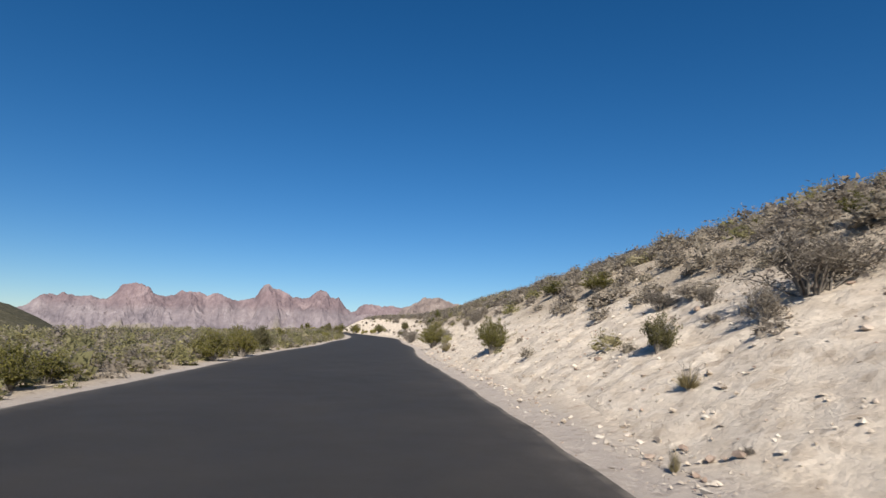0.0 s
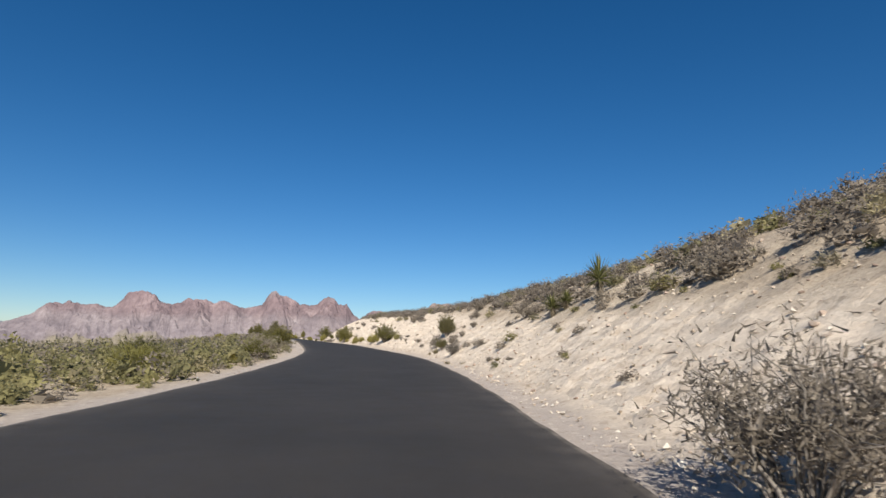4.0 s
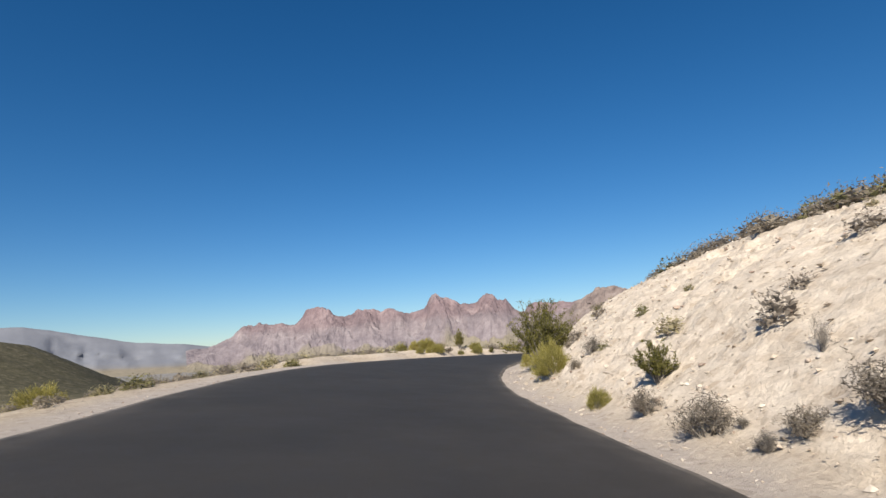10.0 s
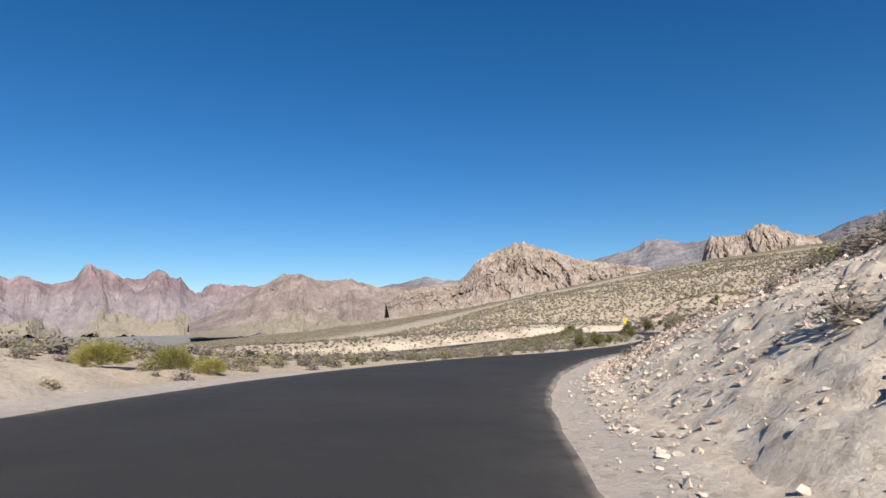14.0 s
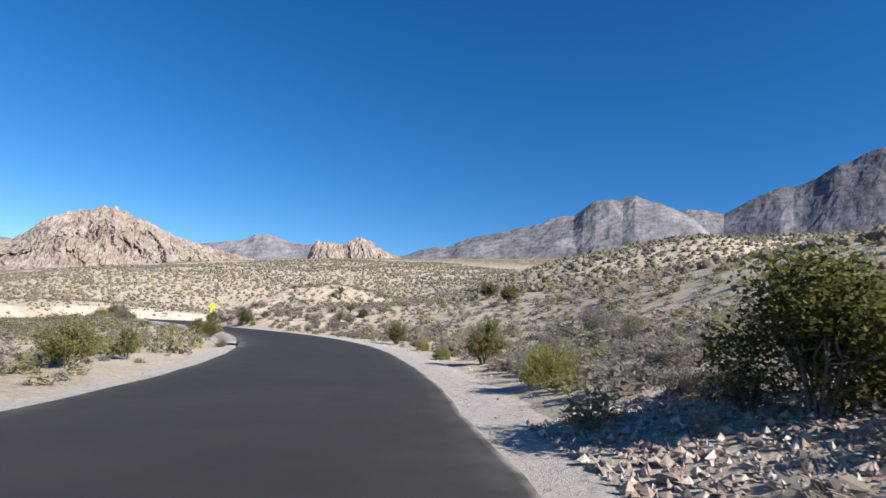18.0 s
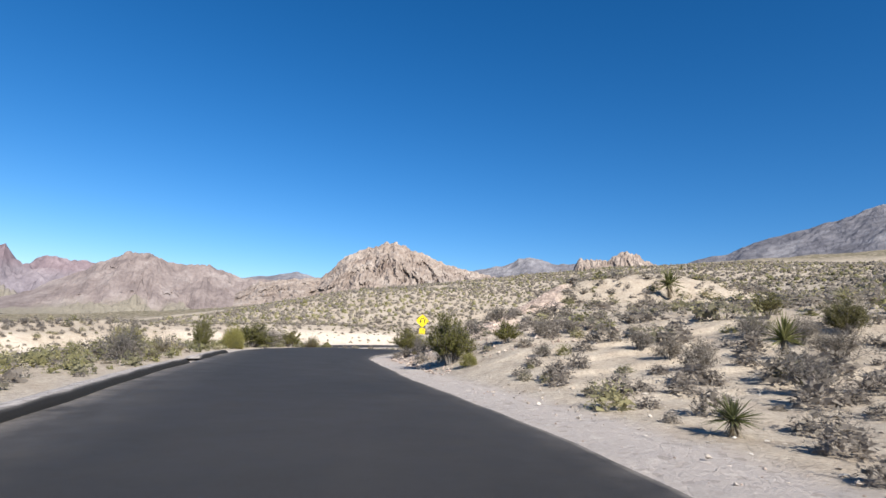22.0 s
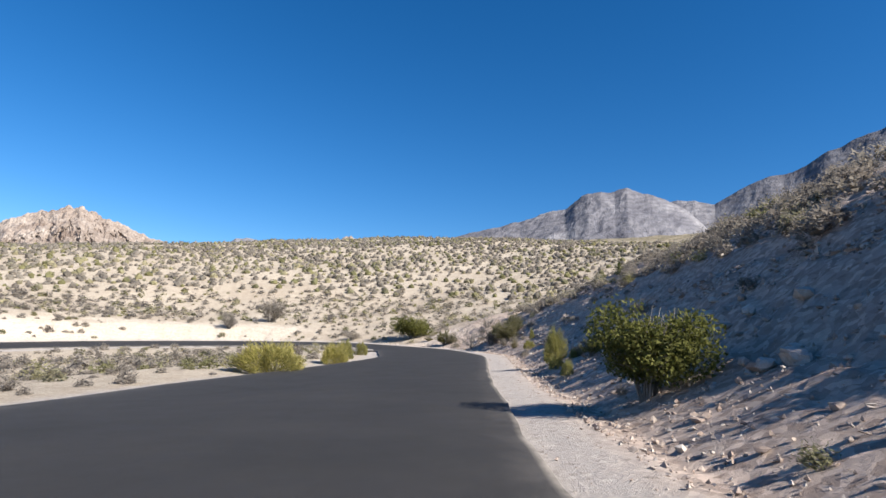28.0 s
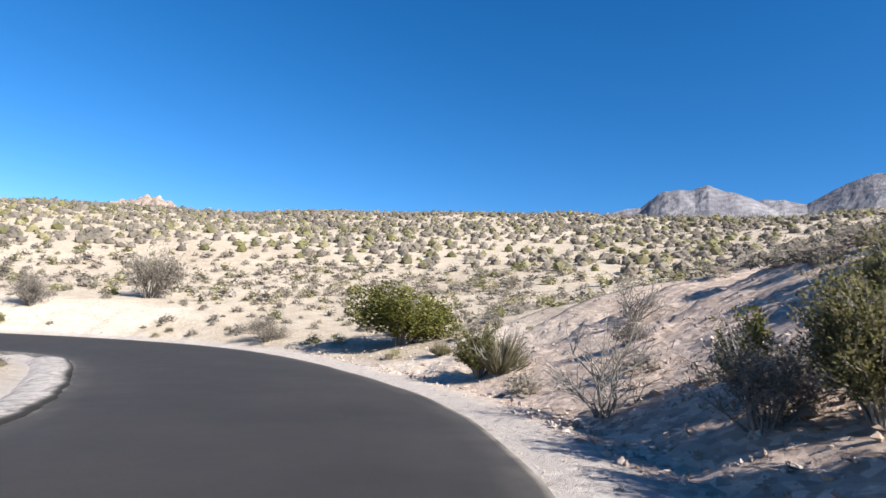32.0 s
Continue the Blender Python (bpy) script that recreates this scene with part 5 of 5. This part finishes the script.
def hairpin_sign(x, y, az):
    root = new("road_sign")
    tagged(root, "yellow diamond hairpin curve sign with a 15 mph plaque", "road sign")
    z0 = height([x], [y])[0][0]
    top = 2.42
    post = part("post", bar((0, 0.03, -0.4), (0, 0.03, top + 0.38), 0.05, 0.045), M_STEEL, root, "perforated grey steel post")
    for k in range(16):
        part("hole", rounded_plate(0.014, 0.014, 0.006, 0.004, 0.0055, 0, 0, 0.2 + k * 0.1), M_BLACK, post)
    plate = part("diamond_panel", rounded_plate(0.76, 0.76, 0.045, 0.004, 0, radians(45), 0, top), M_YELLOW, root, "reflective yellow diamond panel")
    c = 0.76 / 2 - 0.035
    corner = [(0, top + c * 1.414), (c * 1.414, top), (0, top - c * 1.414), (-c * 1.414, top), (0, top + c * 1.414), (c * 1.414, top)]
    part("border", ribbon(corner[:5], 0.014, -0.003, 0.002), M_BLACK, plate)
    arc = [(0.15, top - 0.21), (0.15, top + 0.03)] + [(0.15 * math.cos(radians(a)), top + 0.05 + 0.15 * math.sin(radians(a))) for a in range(0, 181, 15)] + [(-0.15, top + 0.02), (-0.15, top - 0.03)]
    part("arrow", ribbon(arc, 0.072, -0.004, 0.003), M_BLACK, plate, "black hairpin arrow")
    bm = bmesh.new()
    tri = [bm.verts.new(v) for v in ((-0.265, -0.0045, top - 0.02), (-0.035, -0.0045, top - 0.02), (-0.15, -0.0045, top - 0.19))]
    bm.faces.new(tri)
    part("arrowhead", bm, M_BLACK, plate)
    pz = top - 0.80
    tab = part("speed_plaque", rounded_plate(0.46, 0.46, 0.035, 0.004, 0, 0, 0, pz), M_YELLOW, root, "square yellow advisory speed plaque")
    sq = 0.20
    part("border", ribbon([(-sq, pz - sq), (-sq, pz + sq), (sq, pz + sq), (sq, pz - sq), (-sq, pz - sq)], 0.012, -0.003, 0.002), M_BLACK, tab)
    for text, size, dz in (("15", 0.27, 0.0), ("MPH", 0.11, -0.155)):
        cu = bpy.data.curves.new("number", "FONT")
        cu.body, cu.size, cu.align_x, cu.extrude = text, size, "CENTER", 0.001
        tmp = bpy.data.objects.new("number", cu)
        me = bpy.data.meshes.new_from_object(tmp)
        bpy.data.objects.remove(tmp)
        me.materials.clear()
        me.materials.append(M_BLACK)
        t = new("lettering", me)
        t.parent = tab
        t.matrix_basis = pose(0, -0.006, pz + dz - 0.03, 90, 0, 0)
    part("marker_tag", rounded_plate(0.16, 0.12, 0.01, 0.003, 0, 0, 0, pz - 0.42), M_STEEL, root, "small grey metal tag")
    for bz in (top + 0.25, top - 0.25, pz + 0.15, pz - 0.15):
        bm = bmesh.new()
        bmesh.ops.create_cone(bm, segments=8, radius1=0.012, radius2=0.009, depth=0.012, cap_ends=True)
        bmesh.ops.transform(bm, verts=bm.verts, matrix=pose(0, -0.006, bz, 90, 0, 0))
        part("bolt", bm, M_STEEL, root)
    root.matrix_basis = pose(x, y, z0, 1.0, -1.5, 180 - az)
    return root


hairpin_sign(42.42, 305.1, 196.0)


def kerb_material():
    m, nt, b = shader("kerb_asphalt", 0.85, 0.3)
    p = position(nt)
    c = ramp(nt, tex_noise(nt, 25, 5, 0.7, p), [(0.3, (0.010, 0.0095, 0.009)), (0.7, (0.030, 0.028, 0.026))])
    earth = ramp(nt, tex_noise(nt, 7, 6, 0.7, p), [(0.3, (0.40, 0.35, 0.31)), (0.7, (0.60, 0.54, 0.49))])
    worn = ramp(nt, tex_noise(nt, 3.5, 5, 0.75, p), [(0.3, (0.3,) * 3), (0.6, (1.2,) * 3)])
    paint(nt, b, mix(nt, mix(nt, 1.0, attribute(nt, "dust"), worn, "MULTIPLY"), c, earth))
    bump(nt, b, tex_noise(nt, 40, 4, 0.7, p), 0.7, 0.02)
    return m


M_KERB = kerb_material()


def kerb(s0, s1, tall=1.0):
    """A rounded asphalt kerb along the road's left edge, with earth banked up behind it."""
    prof = [(0.03, -0.12, 0), (0.0, 0.03, 0), (-0.025, 0.12, 0), (-0.06, 0.15, 0.1), (-0.14, 0.155, 0.8), (-0.30, 0.13, 1), (-0.62, 0.07, 1), (-1.0, -0.22, 1)]
    rows, dust = [], []
    steps = np.arange(s0, s1 + 0.01, 0.4)
    for n, at in enumerate(steps):
        i = at + 30
        a, f = int(i), i - int(i)
        P = LINE[a] * (1 - f) + LINE[a + 1] * f
        R = RIGHT[a] * (1 - f) + RIGHT[a + 1] * f
        half = HALF[a] + WIDER[a] + 0.02
        end = min(n, len(steps) - 1 - n)
        lift = 0.2 if end == 0 else 0.85 if end == 1 else 1.0
        for o, z, dd in prof:
            oo = -half + o + 0.012 * math.sin(i * 2.1)
            hh = z * (lift * tall if z > 0 else 1) + 0.008 * math.sin(i * 3.3 + o * 20)
            rows.append((P[0] + R[0] * oo, P[1] + R[1] * oo, P[2] + oo * math.sin(radians(P[3])) + hh))
            dust.append(dd)
    ob = mesh_object("kerb", rows, grid_faces(len(prof), len(steps)), M_KERB, True)
    point_values(ob, "dust", dust)
    return tagged(ob, "low black asphalt kerb with earth banked behind it", "kerb", "roadside kerbs", kind="structure")


kerb(273, 310.5)
kerb(312.3, 318.7)
kerb(389, 403, 0.4)


# ---- stones ----
def stone_material(name, a, bb, c):
    m, nt, b = shader(name, 0.9, 0.2)
    geo = nt.nodes.new("ShaderNodeNewGeometry")
    base = ramp(nt, geo.outputs["Random Per Island"], [(0.0, a), (0.5, bb), (1.0, c)])
    g = ramp(nt, tex_noise(nt, 18, 5, 0.7, position(nt)), [(0.3, (0.62, 0.6, 0.58)), (0.7, (1.05, 1.05, 1.05))])
    paint(nt, b, mix(nt, 0.8, base, g, "MULTIPLY"))
    bump(nt, b, tex_noise(nt, 22, 5, 0.75, position(nt)), 0.6, 0.03)
    return m


M_STONE = stone_material("limestone_rubble", (0.36, 0.27, 0.22), (0.51, 0.41, 0.345), (0.72, 0.635, 0.56))
M_PALE = stone_material("pale_chips", (0.50, 0.42, 0.34), (0.66, 0.57, 0.48), (0.82, 0.76, 0.68))


def stone_shape(r, level):
    bm = bmesh.new()
    if level:
        bmesh.ops.create_icosphere(bm, subdivisions=level, radius=1)
    else:
        # a chip: six corners, eight faces
        p = [bm.verts.new(c) for c in ((1, 0, 0), (0, 1, 0), (-1, 0, 0), (0, -1, 0), (0, 0, 1), (0, 0, -1))]
        for i in range(4):
            bm.faces.new((p[i], p[(i + 1) % 4], p[4]))
            bm.faces.new((p[(i + 1) % 4], p[i], p[5]))
        bm.verts.index_update()
    v = np.array([x.co for x in bm.verts])
    f = np.array([[x.index for x in p.verts] for p in bm.faces])
    bm.free()
    for _ in range(6):
        n = r.normal(size=3)
        n /= np.linalg.norm(n)
        c = r.uniform(0.35, 0.75)
        d = v @ n
        v = v - np.outer(np.maximum(d - c, 0), n)
    v = v * r.uniform(0.6, 1.15, 3) * (1, 1, 0.75) + r.normal(size=v.shape) * (0.03 if level else 0.16)
    return v, f


def tile(templates, xyz, scale, r, turn_all=True, squash=None):
    """Many copies of small templates as one set of points and triangles; also which copy each point belongs to."""
    vs, fs, ids, n = [], [], [], 0
    pick = r.randint(0, len(templates), len(xyz))
    az = r.uniform(0, 6.283, len(xyz))
    for k, (v, f) in enumerate(templates):
        w = np.where(pick == k)[0]
        if not len(w):
            continue
        c, s = np.cos(az[w]), np.sin(az[w])
        x = v[None, :, 0] * c[:, None] - v[None, :, 1] * s[:, None]
        y = v[None, :, 0] * s[:, None] + v[None, :, 1] * c[:, None]
        z = np.repeat(v[None, :, 2], len(w), 0)
        sc = scale[w] if scale.ndim == 2 else np.repeat(scale[w][:, None], 3, 1)
        p = np.stack([x * sc[:, :1], y * sc[:, 1:2], z * sc[:, 2:]], 2) + xyz[w][:, None]
        vs.append(p.reshape(-1, 3))
        fs.append((f[None] + (np.arange(len(w)) * len(v))[:, None, None] + n).reshape(-1, 3))
        ids.append(np.repeat(w, len(v)))
        n += len(w) * len(v)
    return np.vstack(vs), np.vstack(fs), np.concatenate(ids)


def along_road(r, n, s0, s1, d0, d1, side):
    """Random places beside the road between two distances along it and two beyond its edge."""
    s = r.uniform(s0, s1, n)
    d = d0 + (d1 - d0) * r.uniform(0, 1, n) ** 1.4
    i = np.clip((s + 30).astype(int), 0, len(LINE) - 2)
    o = side * (HALF[i] + (WIDER[i] if side < 0 else 0) + d)
    f = (s + 30 - i)[:, None]
    p = LINE[i, :2] * (1 - f) + LINE[i + 1, :2] * f + RIGHT[i] * o[:, None]
    return p[:, 0], p[:, 1]


def stones(name, label, zones, seed, level=1, material=None):
    r = np.random.RandomState(seed)
    shapes = [stone_shape(r, level) for _ in range(9)]
    X, Y, S = [], [], []
    for n, s0, s1, d0, d1, side, a, b in zones:
        x, y = along_road(r, n, s0, s1, d0, d1, side)
        X.append(x), Y.append(y), S.append(a * (b / a) ** (r.uniform(0, 1, n) ** 2.2))
    x, y, s = np.concatenate(X), np.concatenate(Y), np.concatenate(S)
    z, _, cut, rub, _, d, o, ss = height(x, y)
    keep = d > 0.12
    x, y, z, s = x[keep], y[keep], z[keep], s[keep]
    z = z + bank_relief(x, y, z, cut[keep], rub[keep], d[keep], o[keep], ss[keep])
    v, f, _ = tile(shapes, np.stack([x, y, z + s * 0.16], 1), s * 0.5, r)
    ob = mesh_object(name, v, f, material or M_STONE, False)
    return tagged(ob, label, "stones", kind="stuff")


stones("bank_rubble", "broken pale limestone rubble on the cut bank",
       [(420, 214, 247, 1.2, 9, 1, 0.10, 0.28), (380, 333, 390, 1.6, 5.0, 1, 0.09, 0.26), (420, 338, 390, 3, 9, 1, 0.10, 0.55), (90, 306, 334, 1.5, 8, 1, 0.10, 0.28), (3200, -10, 212, 0.9, 9, 1, 0.05, 0.26)], 11)
_beds = np.random.RandomState(41)
BED_ZONES = [(int(_n), _a, _a + _l, _b, _b + 0.5, 1, 0.05, 0.30) for _n, _a, _l, _b in zip(_beds.randint(70, 150, 46), _beds.uniform(337, 388, 46), _beds.uniform(2, 6, 46), _beds.uniform(2.6, 11.5, 46))]
stones("bank_ledges", "broken pale stone standing out in beds on the shaded bank", BED_ZONES, 19, 0)
stones("bank_chips", "small angular chips of broken stone on the rubble bank",
       [(38000, 212, 249, 0.8, 9.3, 1, 0.05, 0.22), (9000, 330, 392, 1.1, 5.2, 1, 0.035, 0.16), (1200, 334, 390, 4, 9, 1, 0.05, 0.2), (5000, 308, 342, 1.2, 9, 1, 0.04, 0.24), (2500, 384, 403, 1.2, 8, 1, 0.04, 0.2), (900, 204, 213, 0.8, 9, 1, 0.05, 0.2)], 14, 0)
stones("bank_stones", "small pale stones scattered on the bare bank",
       [(16000, -10, 217, 0.7, 8, 1, 0.04, 0.22), (8000, -10, 216, 0.35, 3, 1, 0.03, 0.12), (1500, 256, 303, 1.2, 9, 1, 0.03, 0.16), (700, 384, 430, 1.0, 7, 1, 0.03, 0.2)], 12, 0, M_PALE)
stones("shoulder_pebbles", "loose gravel along the road shoulders",
       [(6000, -10, 400, 0.12, 1.9, 1, 0.018, 0.08), (3600, -10, 400, 0.12, 1.4, -1, 0.018, 0.07)], 13, 0)


def boulder(x, y, size, seed, label):
    r = np.random.RandomState(seed)
    v, f = stone_shape(r, 3)
    n = np.array([noise.fractal(Vector(p * 2.0 + seed), 1.0, 2.0, 4) for p in v])
    v = v * (1 + 0.16 * n[:, None])
    z = height([x], [y])[0][0]
    ob = mesh_object("boulder", v * np.array(size) * 0.5, f, M_STONE, False)
    ob.matrix_basis = pose(x, y, z + size[2] * 0.18, 0, 0, seed * 40)
    return tagged(ob, label, "boulder", "boulders on the banks")


BOULDERS = [(-3.1, 223.4, 1.58, 1.26, 0.91), (-2.7, 224.0, 0.44, 0.35, 0.44), (-4.0, 222.9, 0.95, 0.76, 0.76), (-9.9, 217.7, 0.75, 0.60, 0.60), (-11.9, 215.4, 0.68, 0.55, 0.55), (56.1, 314.6, 0.59, 0.48, 0.48), (56.2, 315.0, 0.50, 0.40, 0.42), (-26.8, 167.4, 0.23, 0.19, 0.16), (33.9, 284.0, 0.37, 0.30, 0.30), (-12.8, 214.4, 0.99, 0.79, 0.76)]
for n, (x, y, sx, sy, sz) in enumerate(BOULDERS):
    boulder(x, y, (sx, sy, sz), n + 1, "angular pale limestone boulder on the bank")


# ---- desert scrub ----
def scrub_material():
    m, nt, b = shader("desert_scrub", 0.9, 0.1)
    geo = nt.nodes.new("ShaderNodeNewGeometry")
    hue = attribute(nt, "hue")
    c = ramp(nt, hue, [(0.0, (0.275, 0.24, 0.205)), (0.4, (0.335, 0.295, 0.24)), (0.62, (0.225, 0.215, 0.115)), (0.8, (0.285, 0.265, 0.125)), (1.0, (0.41, 0.365, 0.235))])
    v = ramp(nt, geo.outputs["Random Per Island"], [(0.0, (0.76, 0.76, 0.76)), (1.0, (1.22, 1.22, 1.22))])
    c = mix(nt, 1.0, c, v, "MULTIPLY")
    paint(nt, b, c)
    thin_leaf(nt, b, c, 0.42)
    return m


M_SCRUB = scrub_material()


def scrub_shape(r, n, size):
    """A rounded, lobed mound of twig tips over a dark middle, one metre wide and about as high."""
    near = n >= 100
    turn = r.uniform(0, 6)

    def lobes(az, up):
        return 1 + 0.16 * np.sin(3 * az + turn) * (1 - up) + 0.10 * np.sin(5 * az - 2 * turn + 3 * up)

    d = r.normal(size=(n, 3))
    d[:, 2] = abs(d[:, 2]) * 0.9 + 0.02
    d /= np.linalg.norm(d, axis=1)[:, None]
    at = d * (0.5, 0.5, 0.9) * (r.uniform(0.8, 1.0, (n, 1)) ** 0.7) * lobes(np.arctan2(d[:, 1], d[:, 0]), d[:, 2])[:, None]
    v, f = flakes(r, at, size, d * (0.7 if near else 0.5), 0.34 if near else 0.6)
    if near:
        k = n // 3
        tip = at[:k] * r.uniform(0.95, 1.12, (k, 1))
        s = np.cross(tip, r.normal(size=(k, 3)))
        s /= np.linalg.norm(s, axis=1)[:, None] + 1e-9
        w = np.stack([tip * 0.4 - s * 0.006, tip * 0.4 + s * 0.006, tip + r.normal(size=(k, 3)) * 0.05], 1).reshape(-1, 3)
        v, f = np.vstack([v, w]), np.vstack([f, np.arange(3 * k).reshape(-1, 3) + len(v)])
    if n >= 30:
        # loose clumps inside, each of its own shade
        k = 110 if near else 14
        c = r.normal(size=(k, 3))
        c[:, 2] = abs(c[:, 2]) + 0.05
        c /= np.linalg.norm(c, axis=1)[:, None]
        v2, f2 = flakes(r, c * (0.5, 0.5, 0.85) * r.uniform(0.45, 0.8, (k, 1)), 0.16 if near else 0.40, None, 0.7)
        return np.vstack([v, v2]), np.vstack([f, f2 + len(v)])
    k, wide, rows = 5, 0.94, []
    for z, rad in ((-0.05, 0.44), (0.45, 0.40)):
        a = np.arange(k) / k * 6.283 + z
        q = rad * wide * lobes(a, z) * r.uniform(0.88, 1.1, k)
        rows.append(np.stack([np.cos(a) * q, np.sin(a) * q, np.full(k, z * wide) + r.uniform(-0.04, 0.04, k)], 1))
    core = np.vstack(rows + [[[0, 0, 0.82 * wide]]])
    i = np.arange(k)
    q = (i + 1) % k
    cf = np.vstack([np.stack([i, q, k + i], 1), np.stack([q, k + q, k + i], 1), np.stack([k + i, k + q, np.full(k, 2 * k)], 1)])
    return np.vstack([v, core]), np.vstack([f, cf + len(v)])


def scrub(name, label, x, y, width, tall, n_leaf, leaf, seed, kinds=(0.34, 0.34, 0.14, 0.08, 0.10)):
    r = np.random.RandomState(seed)
    z = height(x, y)[0]
    shapes = [scrub_shape(r, n_leaf, leaf) for _ in range(8)]
    sc = np.stack([width, width, tall], 1)
    v, f, ids = tile(shapes, np.stack([x, y, z - 0.02], 1), sc, r)
    patch = lumps(x * 0.5, y * 0.5, 21)
    hue = np.clip(r.choice([0.05, 0.3, 0.62, 0.8, 1.0], len(x), p=kinds) + patch * 0.18 + r.uniform(-0.06, 0.06, len(x)), 0, 1)
    ob = mesh_object(name, v, f, M_SCRUB, False)
    point_values(ob, "hue", hue[ids])
    return tagged(ob, label, "scrub", kind="stuff")


def field(r, x0, x1, y0, y1, cell):
    gx, gy = np.meshgrid(np.arange(x0, x1, cell), np.arange(y0, y1, cell))
    return gx.ravel() + r.uniform(-0.6, 0.6, gx.size) * cell, gy.ravel() + r.uniform(-0.6, 0.6, gy.size) * cell


def thinned(r, x, y, dmin, dmax):
    """Drops what would stand on the road, its shoulders, bare cuts or in a placed plant."""
    z, gravel, cut, rubble, far, d, o, s = height(x, y)
    keep = (d > dmin) & (d < dmax) & (gravel < 0.4) & ~((o < 0) & (d < 8) & ((s < 134) | ((s > 262) & (s < 345))))
    chance = np.where(cut > 0.3, np.where(s > 425, 0.65, 0.17), np.where(rubble > 0.3, 0.12, 0.85)) * (0.72 + 0.4 * lumps(x, y, 9))
    chance = np.where((d < 3.0) & (o < 0), chance * 0.7, chance)
    keep &= r.uniform(0, 1, len(x)) < chance
    px = np.array([(p[1], p[2], p[4]) for p in PLANTS])
    near = (((x[:, None] - px[None, :, 0]) ** 2 + (y[:, None] - px[None, :, 1]) ** 2) < (0.45 * px[None, :, 2] + 0.35) ** 2).any(1)
    return keep & ~near


_r = np.random.RandomState(5)
for _name, _label, _cell, _d0, _d1, _w0, _w1, _n, _leaf in (
    ("desert_scrub_near", "low grey and olive desert shrubs beside the road", 1.12, 1.4, 8, 0.35, 0.7, 150, 0.10),
    ("desert_scrub_middle", "low grey and olive desert shrubs on the slopes", 1.12, 8, 30, 0.55, 0.8, 48, 0.15),
    ("desert_scrub_far", "scattered low desert shrubs over the far slopes", 1.3, 30, 170, 0.68, 0.95, 7, 0.30),
):
    _x, _y = field(_r, -95, 280, -14, 480, _cell)
    _k = ~((_x > 45) & (_y < 215)) & ~((_x < -70) & (_y < 120))
    _x, _y = _x[_k], _y[_k]
    _k = thinned(_r, _x, _y, _d0, _d1)
    _x, _y = _x[_k], _y[_k]
    _w = _w0 + _w1 * _r.uniform(0, 1, len(_x)) ** 1.6
    scrub(_name, _label, _x, _y, _w, _w * _r.uniform(0.5, 0.85, len(_x)), _n, _leaf, 31 + int(_d0))

# a thick fringe of grey shrubs along the crest of the banks
_x, _y = field(_r, -60, 110, -14, 400, 1.05)
_z, _g, _c, _u, _f, _d, _o, _s = height(_x, _y)
_lo = np.interp(_s, [0, 95, 115, 205, 215, 236, 244, 262, 270, 330, 340, 392], [4.8, 5.4, 7.0, 8.0, 6.0, 6.0, 2.4, 2.2, 3.0, 3.0, 8.0, 8.0])
_hi = np.interp(_s, [0, 205, 215, 262, 270, 300, 330, 340, 392], [13.0, 14.0, 22.0, 18.0, 14.0, 12.0, 12.0, 15.0, 15.0])
_k = (_o > 0) & (_d > _lo + lumps(_x, _y, 8) * 1.2) & (_d < _hi) & (_s < 394) & (_r.uniform(0, 1, len(_x)) < np.interp(_s, [0, 60, 100, 205, 212, 262, 270, 298, 330, 345, 352], [0.5, 0.5, 0.85, 0.85, 0.8, 0.7, 0.4, 0.22, 0.16, 0.0, 0.8]))
_x, _y = _x[_k], _y[_k]
_px = np.array([(p[1], p[2], p[4]) for p in PLANTS])
_k = ~(((_x[:, None] - _px[None, :, 0]) ** 2 + (_y[:, None] - _px[None, :, 1]) ** 2) < (0.42 * _px[None, :, 2] + 0.3) ** 2).any(1)
_x, _y = _x[_k], _y[_k]
_w = _r.uniform(0.7, 1.5, len(_x))
scrub("crest_scrub", "thick grey shrubs along the crest of the bank", _x, _y, _w, _w * _r.uniform(0.5, 0.8, len(_x)), 140, 0.10, 77, (0.5, 0.38, 0.06, 0.02, 0.04))

# greener, thicker shrubs on the left of the first stretch and behind the kerbs
_x, _y = field(_r, -48, 60, -10, 345, 0.84)
_z, _g, _c, _u, _f, _d, _o, _s = height(_x, _y)
_first = (_s < 134) & (_d > 1.05)
_kerbs = (_s > 262) & (_s < 345) & (_d > 1.5) & (_d < np.interp(_s, [262, 296, 306, 345], [7, 7, 15, 15]))
_k = (_o < 0) & (_d < 24) & (_first | _kerbs) & (_r.uniform(0, 1, len(_x)) < np.where(_first, 0.92, np.interp(_s, [262, 296, 306, 345], [0.45, 0.5, 0.8, 0.8])) + 0.3 * lumps(_x, _y, 17))
_x, _y, _d, _first = _x[_k], _y[_k], _d[_k], _first[_k]
_w = (0.35 + 0.75 * _r.uniform(0, 1, len(_x)) ** 1.5) * np.where(_d < 2.0, 0.7, 1.0) * np.where(_first, 1.3, 1.0)
scrub("roadside_scrub", "thick olive-green and grey shrubs beside the road", _x, _y, _w, _w * _r.uniform(0.6, 1.0, len(_x)), 99, 0.115, 91, (0.14, 0.12, 0.48, 0.22, 0.04))
